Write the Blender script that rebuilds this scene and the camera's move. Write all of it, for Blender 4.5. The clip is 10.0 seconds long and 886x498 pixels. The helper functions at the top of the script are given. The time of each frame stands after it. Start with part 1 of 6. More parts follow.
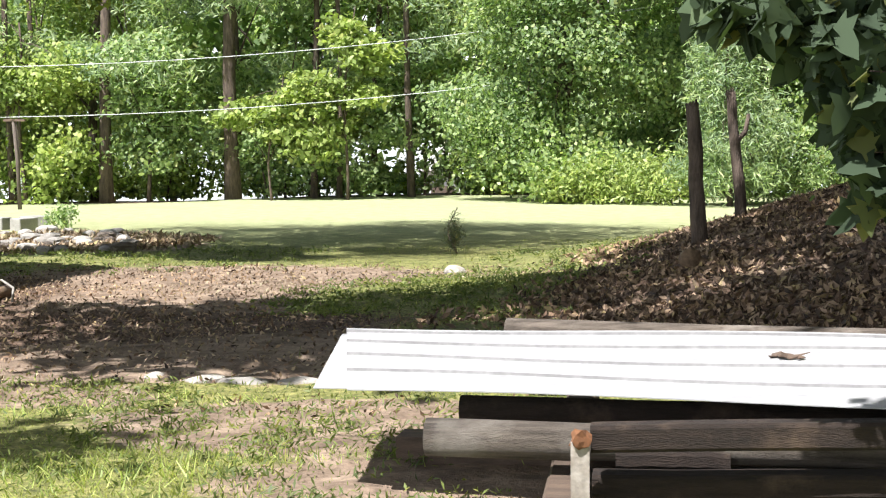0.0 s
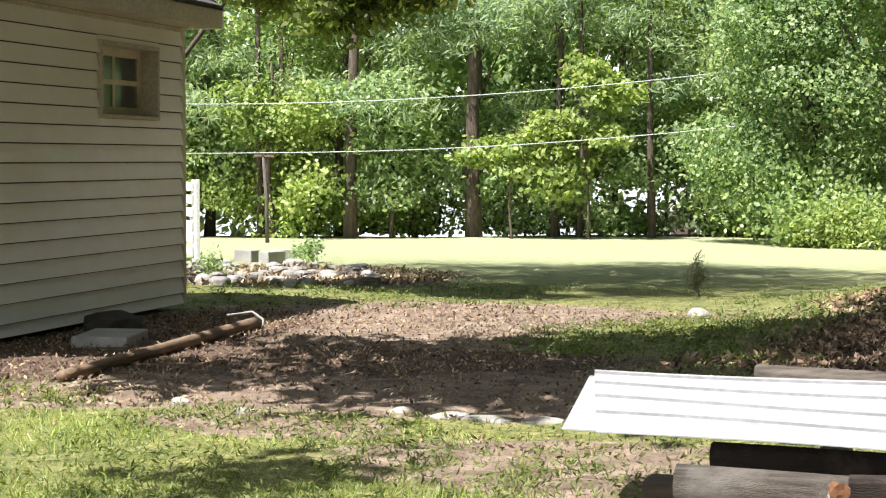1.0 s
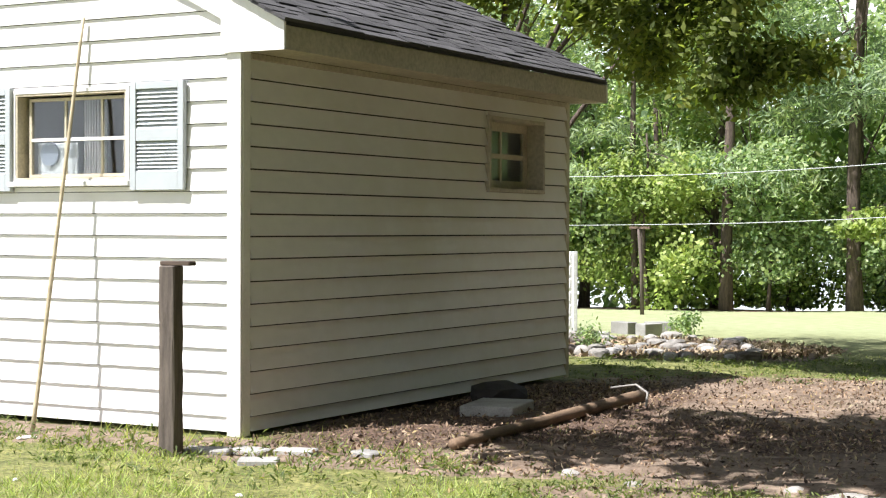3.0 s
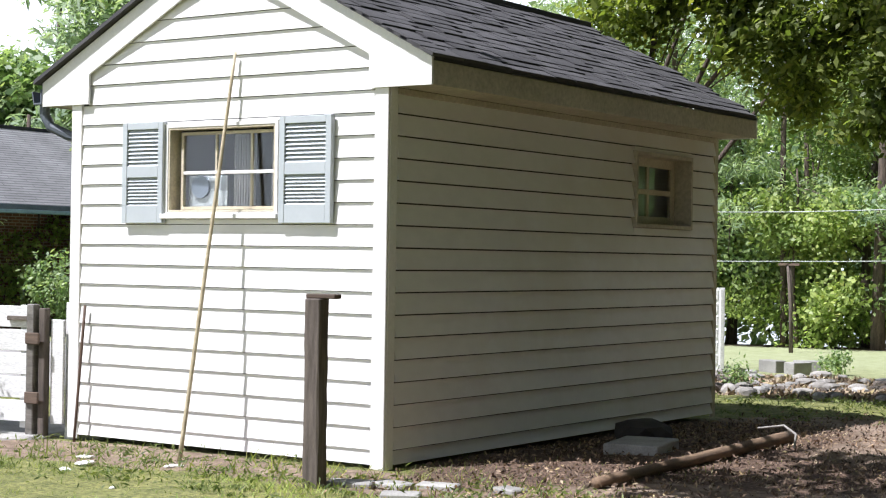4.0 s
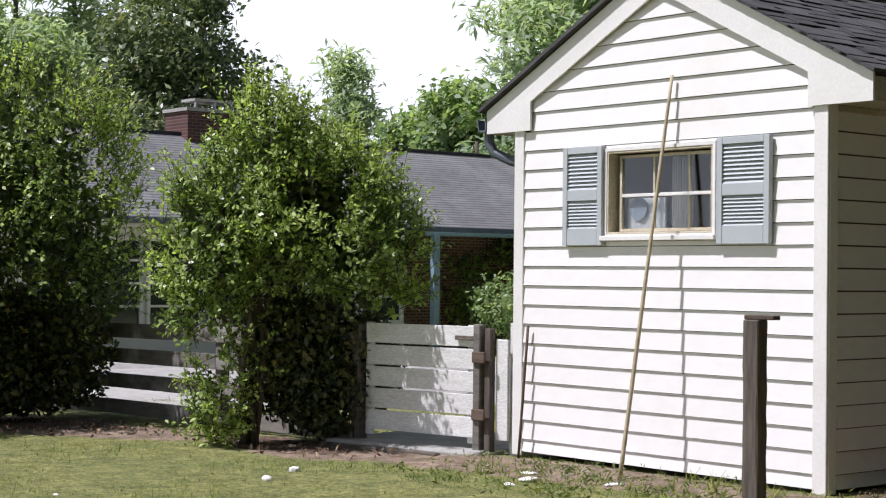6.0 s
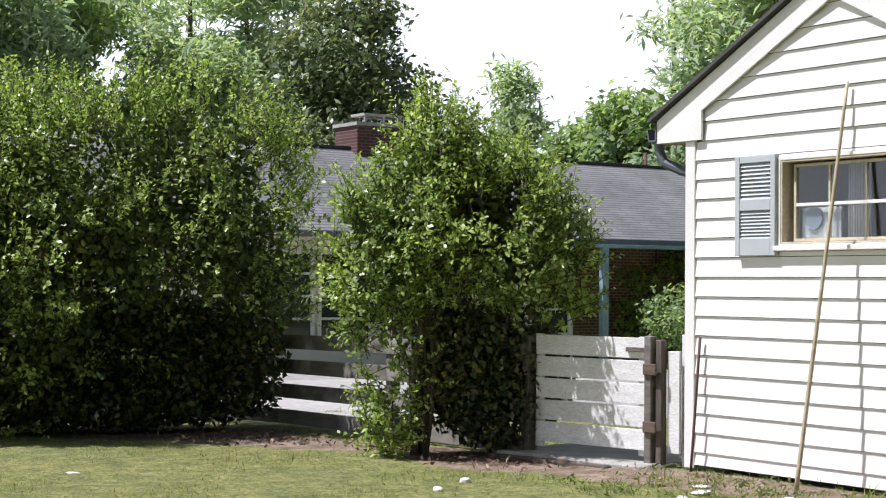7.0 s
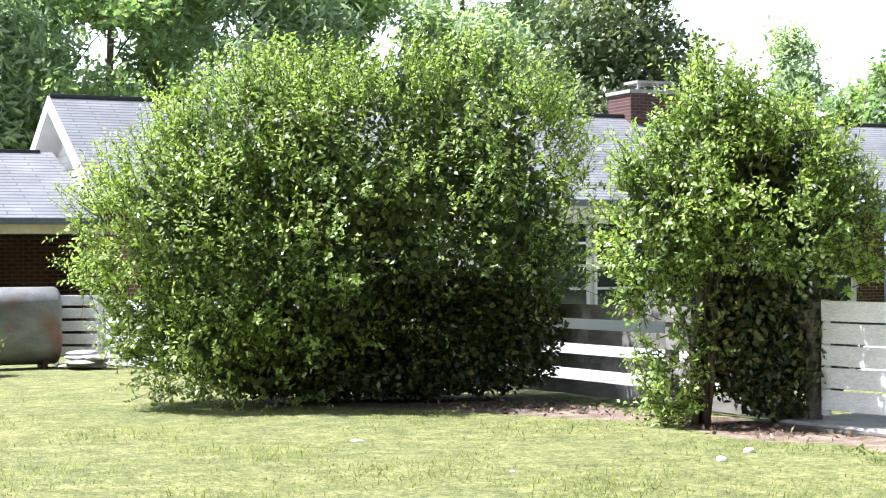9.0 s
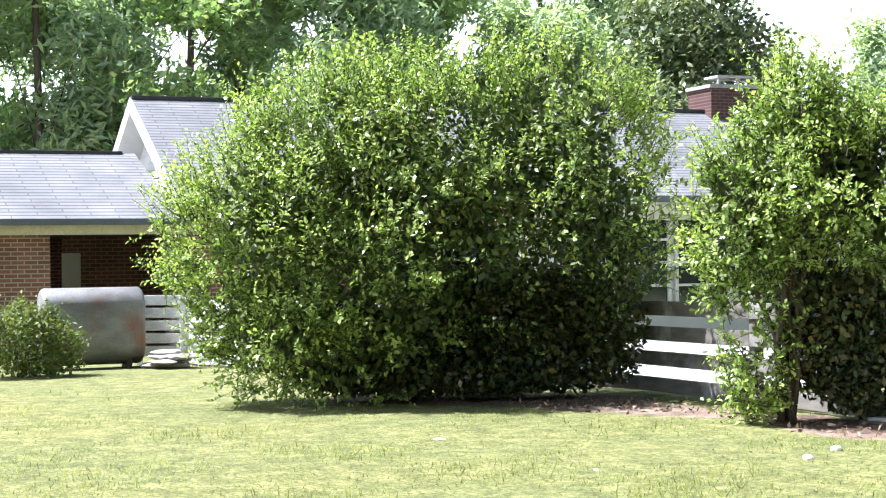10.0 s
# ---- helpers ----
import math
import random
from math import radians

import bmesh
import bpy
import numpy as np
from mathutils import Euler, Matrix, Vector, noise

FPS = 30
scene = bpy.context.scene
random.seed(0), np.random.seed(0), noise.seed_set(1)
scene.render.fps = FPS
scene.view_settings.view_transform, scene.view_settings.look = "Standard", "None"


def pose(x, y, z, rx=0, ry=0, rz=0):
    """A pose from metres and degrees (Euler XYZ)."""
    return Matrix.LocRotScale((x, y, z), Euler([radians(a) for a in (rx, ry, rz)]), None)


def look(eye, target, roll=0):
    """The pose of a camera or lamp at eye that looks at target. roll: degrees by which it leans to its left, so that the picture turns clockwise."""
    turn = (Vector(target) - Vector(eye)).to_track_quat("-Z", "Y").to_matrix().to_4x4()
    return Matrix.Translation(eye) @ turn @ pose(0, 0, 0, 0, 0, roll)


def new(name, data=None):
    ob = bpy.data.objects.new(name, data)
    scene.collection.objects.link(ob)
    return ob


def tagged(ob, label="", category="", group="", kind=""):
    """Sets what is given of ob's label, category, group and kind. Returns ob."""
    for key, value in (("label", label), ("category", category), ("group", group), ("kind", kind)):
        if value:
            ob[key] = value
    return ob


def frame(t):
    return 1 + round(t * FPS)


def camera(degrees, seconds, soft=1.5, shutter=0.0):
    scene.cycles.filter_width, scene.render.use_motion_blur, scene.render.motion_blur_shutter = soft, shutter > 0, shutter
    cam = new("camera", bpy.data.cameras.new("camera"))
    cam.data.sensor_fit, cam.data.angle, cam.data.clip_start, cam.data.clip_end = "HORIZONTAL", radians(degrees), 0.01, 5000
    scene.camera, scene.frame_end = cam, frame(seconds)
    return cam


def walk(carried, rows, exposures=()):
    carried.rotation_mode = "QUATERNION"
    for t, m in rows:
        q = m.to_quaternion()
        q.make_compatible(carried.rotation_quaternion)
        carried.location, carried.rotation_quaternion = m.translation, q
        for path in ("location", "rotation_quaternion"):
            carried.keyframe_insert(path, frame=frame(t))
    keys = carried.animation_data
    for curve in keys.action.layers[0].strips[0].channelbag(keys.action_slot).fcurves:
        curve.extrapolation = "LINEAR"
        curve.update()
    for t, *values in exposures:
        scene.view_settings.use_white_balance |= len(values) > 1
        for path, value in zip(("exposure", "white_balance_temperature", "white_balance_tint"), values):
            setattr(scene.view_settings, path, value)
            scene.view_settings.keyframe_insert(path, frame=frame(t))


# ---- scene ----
cam = camera(30.2, 10.0, soft=1.15)
PATH = [
    (0, (6.737, -8.838, 1.394), (6.449, -6.865, 1.234), -0.5),
    (0.5, (6.713, -8.832, 1.396), (6.272, -6.886, 1.269), -0.4),
    (1, (6.678, -8.834, 1.399), (6.109, -6.92, 1.287), 0.2),
    (1.5, (6.652, -8.827, 1.403), (5.979, -6.947, 1.302), 0.2),
    (2, (6.618, -8.845, 1.404), (5.825, -7.01, 1.332), 0.2),
    (2.5, (6.586, -8.876, 1.415), (5.705, -7.082, 1.366), 0.0),
    (3, (6.567, -8.9, 1.413), (5.586, -7.157, 1.386), 0.2),
    (4.5, (6.554, -8.865, 1.436), (5.341, -7.275, 1.456), 1.2),
    (5, (6.589, -8.873, 1.431), (5.267, -7.372, 1.438), 1.2),
    (5.5, (6.615, -8.908, 1.429), (5.178, -7.517, 1.428), 0.5),
    (6, (6.644, -8.91, 1.432), (5.115, -7.621, 1.462), 0.6),
    (7.5, (6.594, -8.908, 1.411), (4.891, -7.86, 1.444), 0.3),
    (8, (6.574, -8.914, 1.414), (4.822, -7.951, 1.439), 0.2),
    (8.5, (6.561, -8.911, 1.401), (4.771, -8.019, 1.426), -0.2),
    (9, (6.526, -8.881, 1.397), (4.71, -8.044, 1.405), -0.3),
    (9.5, (6.52, -8.88, 1.404), (4.685, -8.085, 1.408), -0.6),
    (10, (6.491, -8.883, 1.4), (4.636, -8.134, 1.406), -0.7),
]
EXPO = [(0.0, 1.22, 6400, 10), (1.0, 1.2, 6400, 10), (1.6, 1.05, 6400, 10), (2.0, 1.1, 6350, 10), (3.0, 1.05, 6250, 11), (4.0, 0.7, 5950, 13), (4.5, 0.45, 5980, 14), (5.0, 0.19, 5980, 16),
        (5.5, 0.1, 6030, 17), (6.0, 0.13, 6030, 17), (7.5, 0.6, 6030, 14), (8.0, 0.9, 5800, 13), (8.5, 1.25, 5750, 13), (9.5, 1.6, 5750, 13), (10.0, 1.6, 5750, 13)]
walk(cam, [(t, look(eye, target, roll)) for t, eye, target, roll in PATH], EXPO)

# ---- sky and sun ----
SUN_WAY = Vector((0.55, 1.0, -1.9)).normalized()
world = bpy.data.worlds.new("sky")
scene.world = world
world.use_nodes = True
wn = world.node_tree.nodes
sky = wn.new("ShaderNodeTexSky")
sky.sky_type = "NISHITA"
sky.sun_disc = False
sky.sun_elevation = math.asin(-SUN_WAY.z)
sky.sun_rotation = math.atan2(-SUN_WAY.x, -SUN_WAY.y)
sky.air_density, sky.dust_density, sky.ozone_density = 1.0, 2.0, 1.0
world.node_tree.links.new(sky.outputs[0], wn["Background"].inputs[0])
wn["Background"].inputs[1].default_value = 0.05
lamp = bpy.data.lights.new("sun", "SUN")
lamp.energy, lamp.angle, lamp.color = 5.0, radians(0.55), (1.0, 0.955, 0.935)
new("sun", lamp).matrix_world = look((0, 0, 30), Vector((0, 0, 30)) + SUN_WAY)

# glowing ring added for the white hazy sky low over the horizon, far outside the place
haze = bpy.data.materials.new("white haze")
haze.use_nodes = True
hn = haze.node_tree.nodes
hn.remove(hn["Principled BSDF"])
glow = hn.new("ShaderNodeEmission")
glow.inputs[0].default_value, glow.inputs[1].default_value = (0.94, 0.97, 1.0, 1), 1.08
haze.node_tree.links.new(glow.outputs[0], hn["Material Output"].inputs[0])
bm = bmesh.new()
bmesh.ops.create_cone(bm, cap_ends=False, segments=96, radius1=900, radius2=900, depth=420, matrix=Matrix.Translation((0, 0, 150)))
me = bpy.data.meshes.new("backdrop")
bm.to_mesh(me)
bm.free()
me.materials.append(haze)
tagged(new("backdrop", me), "glowing ring for the pale hazy sky low over the horizon", "sky", kind="structure")

# ---- materials ----
def ramp(nt, fac, stops):
    r = nt.nodes.new("ShaderNodeValToRGB")
    while len(r.color_ramp.elements) < len(stops):
        r.color_ramp.elements.new(0.5)
    for e, (pos, col) in zip(r.color_ramp.elements, stops):
        e.position, e.color = pos, (*col, 1)
    nt.links.new(fac, r.inputs[0])
    return r.outputs[0]


def noise_out(nt, scale, detail=4.0, stretch=None, rough=0.55, seed_ob=False):
    tc = nt.nodes.new("ShaderNodeTexCoord")
    src = tc.outputs["Object"]
    if stretch:
        mp = nt.nodes.new("ShaderNodeMapping")
        mp.inputs["Scale"].default_value = stretch
        nt.links.new(src, mp.inputs[0])
        src = mp.outputs[0]
    n = nt.nodes.new("ShaderNodeTexNoise")
    n.inputs["Scale"].default_value = scale
    n.inputs["Detail"].default_value = detail
    n.inputs["Roughness"].default_value = rough
    nt.links.new(src, n.inputs["Vector"])
    return n.outputs["Fac"]


def mixed(nt, fac, a, b, mode="MIX"):
    m = nt.nodes.new("ShaderNodeMix")
    m.data_type, m.blend_type = "RGBA", mode
    for sock, v in ((m.inputs[0], fac), (m.inputs[6], a), (m.inputs[7], b)):
        if isinstance(v, (int, float)):
            sock.default_value = v
        elif isinstance(v, tuple):
            sock.default_value = (*v, 1)
        else:
            nt.links.new(v, sock)
    return m.outputs[2]


def surface(name, base, dark=None, rough=0.7, scale=3.0, fine=60.0, stretch=None, bump=0.2, metal=0.0, amount=0.6, stain=None,
            stain_scale=1.3, vary=0.0, dist=0.004, soft=0.0):
    """A worn surface: broad blotches, fine grain, relief, and some difference from piece to piece."""
    m = bpy.data.materials.new(name)
    m.use_nodes = True
    nt = m.node_tree
    p = nt.nodes["Principled BSDF"]
    dark = dark or tuple(c * 0.6 for c in base)
    broad = noise_out(nt, scale, 5.0, stretch)
    grain = noise_out(nt, fine, 3.0, stretch)
    col = ramp(nt, broad, [(0.3, mixcol(base, dark, amount)), (0.62, base)])
    g = ramp(nt, grain, [(0.25, (0.72 + 0.28 * soft,) * 3), (0.7, (1.06 - 0.06 * soft,) * 3)])
    col = mixed(nt, 1.0, col, g, "MULTIPLY")
    if stain:
        s = ramp(nt, noise_out(nt, stain_scale, 6.0, None, 0.65), [(0.52, (0, 0, 0)), (0.68, (1, 1, 1))])
        col = mixed(nt, s, col, stain)
    if vary:
        oi = nt.nodes.new("ShaderNodeObjectInfo")
        v = ramp(nt, oi.outputs["Random"], [(0.0, (1 - vary,) * 3), (1.0, (1 + vary * 0.5,) * 3)])
        col = mixed(nt, 1.0, col, v, "MULTIPLY")
    nt.links.new(col, p.inputs["Base Color"])
    p.inputs["Roughness"].default_value = rough
    p.inputs["Metallic"].default_value = metal
    if bump:
        b = nt.nodes.new("ShaderNodeBump")
        b.inputs["Strength"].default_value = bump
        b.inputs["Distance"].default_value = dist
        nt.links.new(grain, b.inputs["Height"])
        nt.links.new(b.outputs[0], p.inputs["Normal"])
    return m


def mixcol(a, b, f):
    return tuple(x * (1 - f) + y * f for x, y in zip(a, b))


def leafy(name, dark, mid, light, thin=0.35, rough=0.45, blotch=0.5):
    """Leaves: colour differs from leaf to leaf and from bough to bough; some light comes through."""
    m = bpy.data.materials.new(name)
    m.use_nodes = True
    nt = m.node_tree
    p = nt.nodes["Principled BSDF"]
    geo = nt.nodes.new("ShaderNodeNewGeometry")
    col = ramp(nt, geo.outputs["Random Per Island"], [(0.0, dark), (0.45, mid), (0.9, light), (1.0, mixcol(light, (0.3, 0.26, 0.06), 0.5))])
    bough = ramp(nt, noise_out(nt, blotch, 3.0), [(0.3, (0.7, 0.75, 0.75)), (0.7, (1.25, 1.2, 1.0))])
    col = mixed(nt, 1.0, col, bough, "MULTIPLY")
    nt.links.new(col, p.inputs["Base Color"])
    p.inputs["Roughness"].default_value = rough
    tr = nt.nodes.new("ShaderNodeBsdfTranslucent")
    nt.links.new(mixed(nt, 1.0, col, (1.2, 1.3, 0.7), "MULTIPLY"), tr.inputs[0])
    mx = nt.nodes.new("ShaderNodeMixShader")
    mx.inputs[0].default_value = thin
    nt.links.new(p.outputs[0], mx.inputs[1])
    nt.links.new(tr.outputs[0], mx.inputs[2])
    nt.links.new(mx.outputs[0], nt.nodes["Material Output"].inputs[0])
    return m


M_siding = surface("white siding", (0.80, 0.79, 0.77), (0.72, 0.695, 0.655), 0.6, 0.8, 12, (0.5, 0.5, 1), 0.05, amount=0.4, stain=(0.70, 0.67, 0.60), stain_scale=0.35, soft=0.8)
M_trim = surface("white trim", (0.80, 0.79, 0.76), (0.62, 0.60, 0.55), 0.5, 2.0, 40, None, 0.05, amount=0.4, soft=0.7)
M_shingle = surface("grey shingle", (0.085, 0.083, 0.085), (0.04, 0.04, 0.043), 0.95, 1.5, 180, None, 0.6, amount=0.8, vary=0.35)
M_shutter = surface("blue grey shutter paint", (0.44, 0.475, 0.485), (0.34, 0.37, 0.385), 0.6, 3.0, 40, None, 0.04, amount=0.3, soft=0.85)
M_blue = surface("blue post paint", (0.22, 0.33, 0.42), None, 0.6, 2.0, 30)
M_sash = surface("cream sash paint", (0.62, 0.56, 0.42), (0.42, 0.36, 0.25), 0.6, 4.0, 50)
# near-black: the shade under ceilings and by the wall is put into the colour
M_dark = surface("shade-black surface", (0.05, 0.045, 0.04), None, 0.9, 1.0, 10)
M_curtain = surface("grey curtain cloth", (0.30, 0.28, 0.27), None, 0.9, 2.0, 20, (12, 12, 0.5), 0.5)
M_oldwood = surface("weathered grey wood", (0.215, 0.18, 0.145), (0.06, 0.048, 0.038), 0.9, 5.0, 60, (0.7, 9, 9), 1.0, amount=0.95, vary=0.3, stain=(0.30, 0.27, 0.23), stain_scale=2.5, dist=0.012)
M_post = surface("weathered upright post wood", (0.15, 0.122, 0.10), (0.045, 0.035, 0.028), 0.85, 4.0, 50, (8, 8, 0.8), 0.6, amount=0.8)
M_darkwood = surface("dark treated wood", (0.15, 0.105, 0.075), (0.055, 0.04, 0.03), 0.85, 4.0, 50, (1, 8, 8), 0.6, amount=0.8, vary=0.3)
M_log = surface("bare brown log", (0.27, 0.18, 0.11), (0.10, 0.07, 0.045), 0.85, 6.0, 40, (6, 1, 6), 0.6, amount=0.8)
M_bark = surface("grey brown bark", (0.155, 0.118, 0.092), (0.05, 0.038, 0.03), 0.95, 7.0, 30, (3, 3, 0.7), 0.9, amount=0.9, dist=0.02)
M_fence = surface("white fence paint", (0.80, 0.80, 0.78), (0.52, 0.51, 0.47), 0.65, 3.0, 30, (1, 1, 4), 0.2, amount=0.4, vary=0.12)
# weathered grey, with the bush's shade on the fence put into the colour
M_greyrail = surface("weathered and shade-greyed rail", (0.20, 0.185, 0.16), (0.085, 0.076, 0.064), 0.85, 3.0, 40, (1, 1, 6), 0.4, amount=0.8, vary=0.25, stain=(0.34, 0.33, 0.31), stain_scale=2.2)
# dark brown wood, darkened further: canopy shade is put into the colour
M_beam = surface("shade-darkened brown timber", (0.032, 0.021, 0.015), (0.012, 0.008, 0.006), 0.95, 6, 50, (1, 8, 8), 1.0, amount=0.9, stain=(0.085, 0.058, 0.040), stain_scale=3.5, dist=0.012)
# grey for the ribs' near faces: their shade line is put into colour
M_rib = surface("shade grey on ribs", (0.26, 0.26, 0.26), (0.17, 0.17, 0.17), 0.7, 3, 30)
M_sheet = surface("white roofing sheet", (0.37, 0.375, 0.38), (0.31, 0.315, 0.32), 0.55, 1.2, 15, None, 0.03, amount=0.4)


def coursed(name, a, b, joint, width, height, gap, axes, rough=0.9):
    """Courses of small pieces for walls and roofs far off; axes: which object axes run along and up."""
    m = bpy.data.materials.new(name)
    m.use_nodes = True
    nt = m.node_tree
    p = nt.nodes["Principled BSDF"]
    tc, sep, com = nt.nodes.new("ShaderNodeTexCoord"), nt.nodes.new("ShaderNodeSeparateXYZ"), nt.nodes.new("ShaderNodeCombineXYZ")
    nt.links.new(tc.outputs["Object"], sep.inputs[0])
    nt.links.new(sep.outputs[axes[0]], com.inputs[0])
    nt.links.new(sep.outputs[axes[1]], com.inputs[1])
    br = nt.nodes.new("ShaderNodeTexBrick")
    br.inputs["Color1"].default_value, br.inputs["Color2"].default_value, br.inputs["Mortar"].default_value = (*a, 1), (*b, 1), (*joint, 1)
    br.inputs["Scale"].default_value = 1.0
    br.inputs["Brick Width"].default_value, br.inputs["Row Height"].default_value, br.inputs["Mortar Size"].default_value = width, height, gap
    nt.links.new(com.outputs[0], br.inputs["Vector"])
    col = mixed(nt, 1.0, br.outputs[0], ramp(nt, noise_out(nt, 1.2, 5), [(0.3, (0.75, 0.75, 0.75)), (0.7, (1.12, 1.12, 1.12))]), "MULTIPLY")
    nt.links.new(col, p.inputs["Base Color"])
    p.inputs["Roughness"].default_value = rough
    return m


M_brick = coursed("red brick courses", (0.25, 0.112, 0.070), (0.155, 0.070, 0.048), (0.36, 0.31, 0.27), 0.22, 0.075, 0.010, (1, 2))
M_chimney = coursed("dark chimney brick", (0.115, 0.05, 0.042), (0.08, 0.036, 0.032), (0.16, 0.12, 0.105), 0.22, 0.075, 0.009, (1, 2))
M_far_shingle = coursed("grey shingle courses", (0.225, 0.228, 0.23), (0.19, 0.192, 0.195), (0.10, 0.10, 0.10), 0.9, 0.062, 0.010, (1, 2), 1.0)
M_concrete = surface("grey concrete", (0.42, 0.41, 0.38), (0.25, 0.24, 0.22), 0.9, 5.0, 70, None, 0.5, amount=0.7, vary=0.25)
M_stone = surface("pale stone", (0.42, 0.40, 0.36), (0.22, 0.20, 0.175), 0.9, 6.0, 60, None, 0.5, amount=0.7, vary=0.3)
M_rust = surface("rusty tank steel", (0.27, 0.27, 0.255), (0.15, 0.145, 0.13), 0.6, 2.5, 40, (1, 1, 2), 0.2, 0.2, stain=(0.22, 0.10, 0.06), stain_scale=1.1, amount=0.9)
M_bamboo = surface("yellow bamboo", (0.52, 0.45, 0.30), (0.30, 0.24, 0.14), 0.5, 8.0, 30)
M_iron = surface("rusty iron rod", (0.12, 0.075, 0.05), None, 0.8, 8.0, 80)
M_gutter = surface("dark blue grey gutter", (0.13, 0.15, 0.18), None, 0.45, 3.0, 30)
M_asphalt_edge = surface("dark felt and lap shade", (0.05, 0.05, 0.052), None, 0.9, 5.0, 60)
M_litter = leafy("dry leaf litter", (0.032, 0.021, 0.015), (0.145, 0.09, 0.064), (0.42, 0.30, 0.22), 0.1, 0.8, 0.6)
M_chips = leafy("pale chips and straw", (0.135, 0.09, 0.06), (0.285, 0.214, 0.15), (0.465, 0.383, 0.285), 0.05, 0.85, 0.8)
M_wire = surface("pale cable", (0.55, 0.57, 0.58), None, 0.5, 5.0, 60)
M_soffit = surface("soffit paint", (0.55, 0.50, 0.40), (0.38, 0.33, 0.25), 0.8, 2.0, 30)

L_holly = leafy("holly leaf", (0.11, 0.165, 0.04), (0.29, 0.395, 0.10), (0.51, 0.63, 0.23), 0.42, 0.34, 1.2)
L_holly_b = leafy("privet leaf", (0.11, 0.165, 0.04), (0.29, 0.395, 0.10), (0.51, 0.63, 0.23), 0.42, 0.36, 1.2)
# darker copy of the bush leaf: shade inside the crown is put into it
L_inner = leafy("shade-darkened leaf", (0.045, 0.066, 0.024), (0.10, 0.14, 0.05), (0.18, 0.235, 0.09), 0.3, 0.4, 1.2)
L_maple = leafy("maple leaf", (0.135, 0.215, 0.105), (0.29, 0.39, 0.195), (0.46, 0.56, 0.30), 0.47, 0.5, 0.25)
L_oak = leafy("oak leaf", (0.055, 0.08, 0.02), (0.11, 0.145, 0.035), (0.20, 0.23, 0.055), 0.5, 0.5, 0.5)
# brighter oak copy: sun through the boughs is put into the colour
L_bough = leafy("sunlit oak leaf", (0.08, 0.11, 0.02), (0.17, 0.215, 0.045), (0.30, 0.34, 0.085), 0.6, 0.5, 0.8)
L_pine = leafy("pine needles", (0.18, 0.265, 0.17), (0.33, 0.43, 0.27), (0.48, 0.58, 0.36), 0.45, 0.55, 0.25)
L_lime = leafy("bright young leaf", (0.177, 0.251, 0.0744), (0.307, 0.39, 0.13), (0.447, 0.52, 0.195), 0.4, 0.5, 0.3)
L_dark_leaf = leafy("magnolia leaf", (0.03, 0.05, 0.02), (0.06, 0.09, 0.035), (0.13, 0.12, 0.05), 0.15, 0.3, 0.6)
L_grass = leafy("grass blade", (0.075, 0.11, 0.025), (0.23, 0.27, 0.075), (0.42, 0.43, 0.17), 0.5, 0.6, 0.5)
# far trees: paler, greyer leaf copies with the distance haze put into the colour
L_backpine = leafy("hazed pine needles", (0.278, 0.357, 0.258), (0.416, 0.515, 0.378), (0.546, 0.626, 0.466), 0.5, 0.6, 0.2)
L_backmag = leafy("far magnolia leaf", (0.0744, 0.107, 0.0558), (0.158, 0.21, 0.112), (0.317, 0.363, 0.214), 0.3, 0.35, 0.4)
# dark maple copy: the shade on the hanging boughs is put into the colour
L_shade = leafy("shade-dark maple leaf", (0.022, 0.04, 0.018), (0.042, 0.07, 0.034), (0.075, 0.115, 0.055), 0.25, 0.85, 0.6)
L_weed = leafy("low weed leaf", (0.0693, 0.104, 0.027), (0.131, 0.174, 0.0462), (0.223, 0.262, 0.0847), 0.4, 0.55, 0.8)
M_twig = surface("dark twig bark", (0.05, 0.04, 0.032), None, 0.95, 5.0, 40)


def glass(name):
    m = bpy.data.materials.new(name)
    m.use_nodes = True
    p = m.node_tree.nodes["Principled BSDF"]
    p.inputs["Base Color"].default_value = (0.9, 0.95, 0.95, 1)
    p.inputs["Roughness"].default_value = 0.03
    p.inputs["Transmission Weight"].default_value = 1.0
    p.inputs["IOR"].default_value = 1.45
    return m


M_glass = glass("window glass")
M_panel = surface("grey white panel", (0.34, 0.35, 0.35), None, 0.6, 3.0, 30)
M_water = surface("lake water", (0.05, 0.07, 0.07), None, 0.08, 0.1, 1.0, None, 0.05)


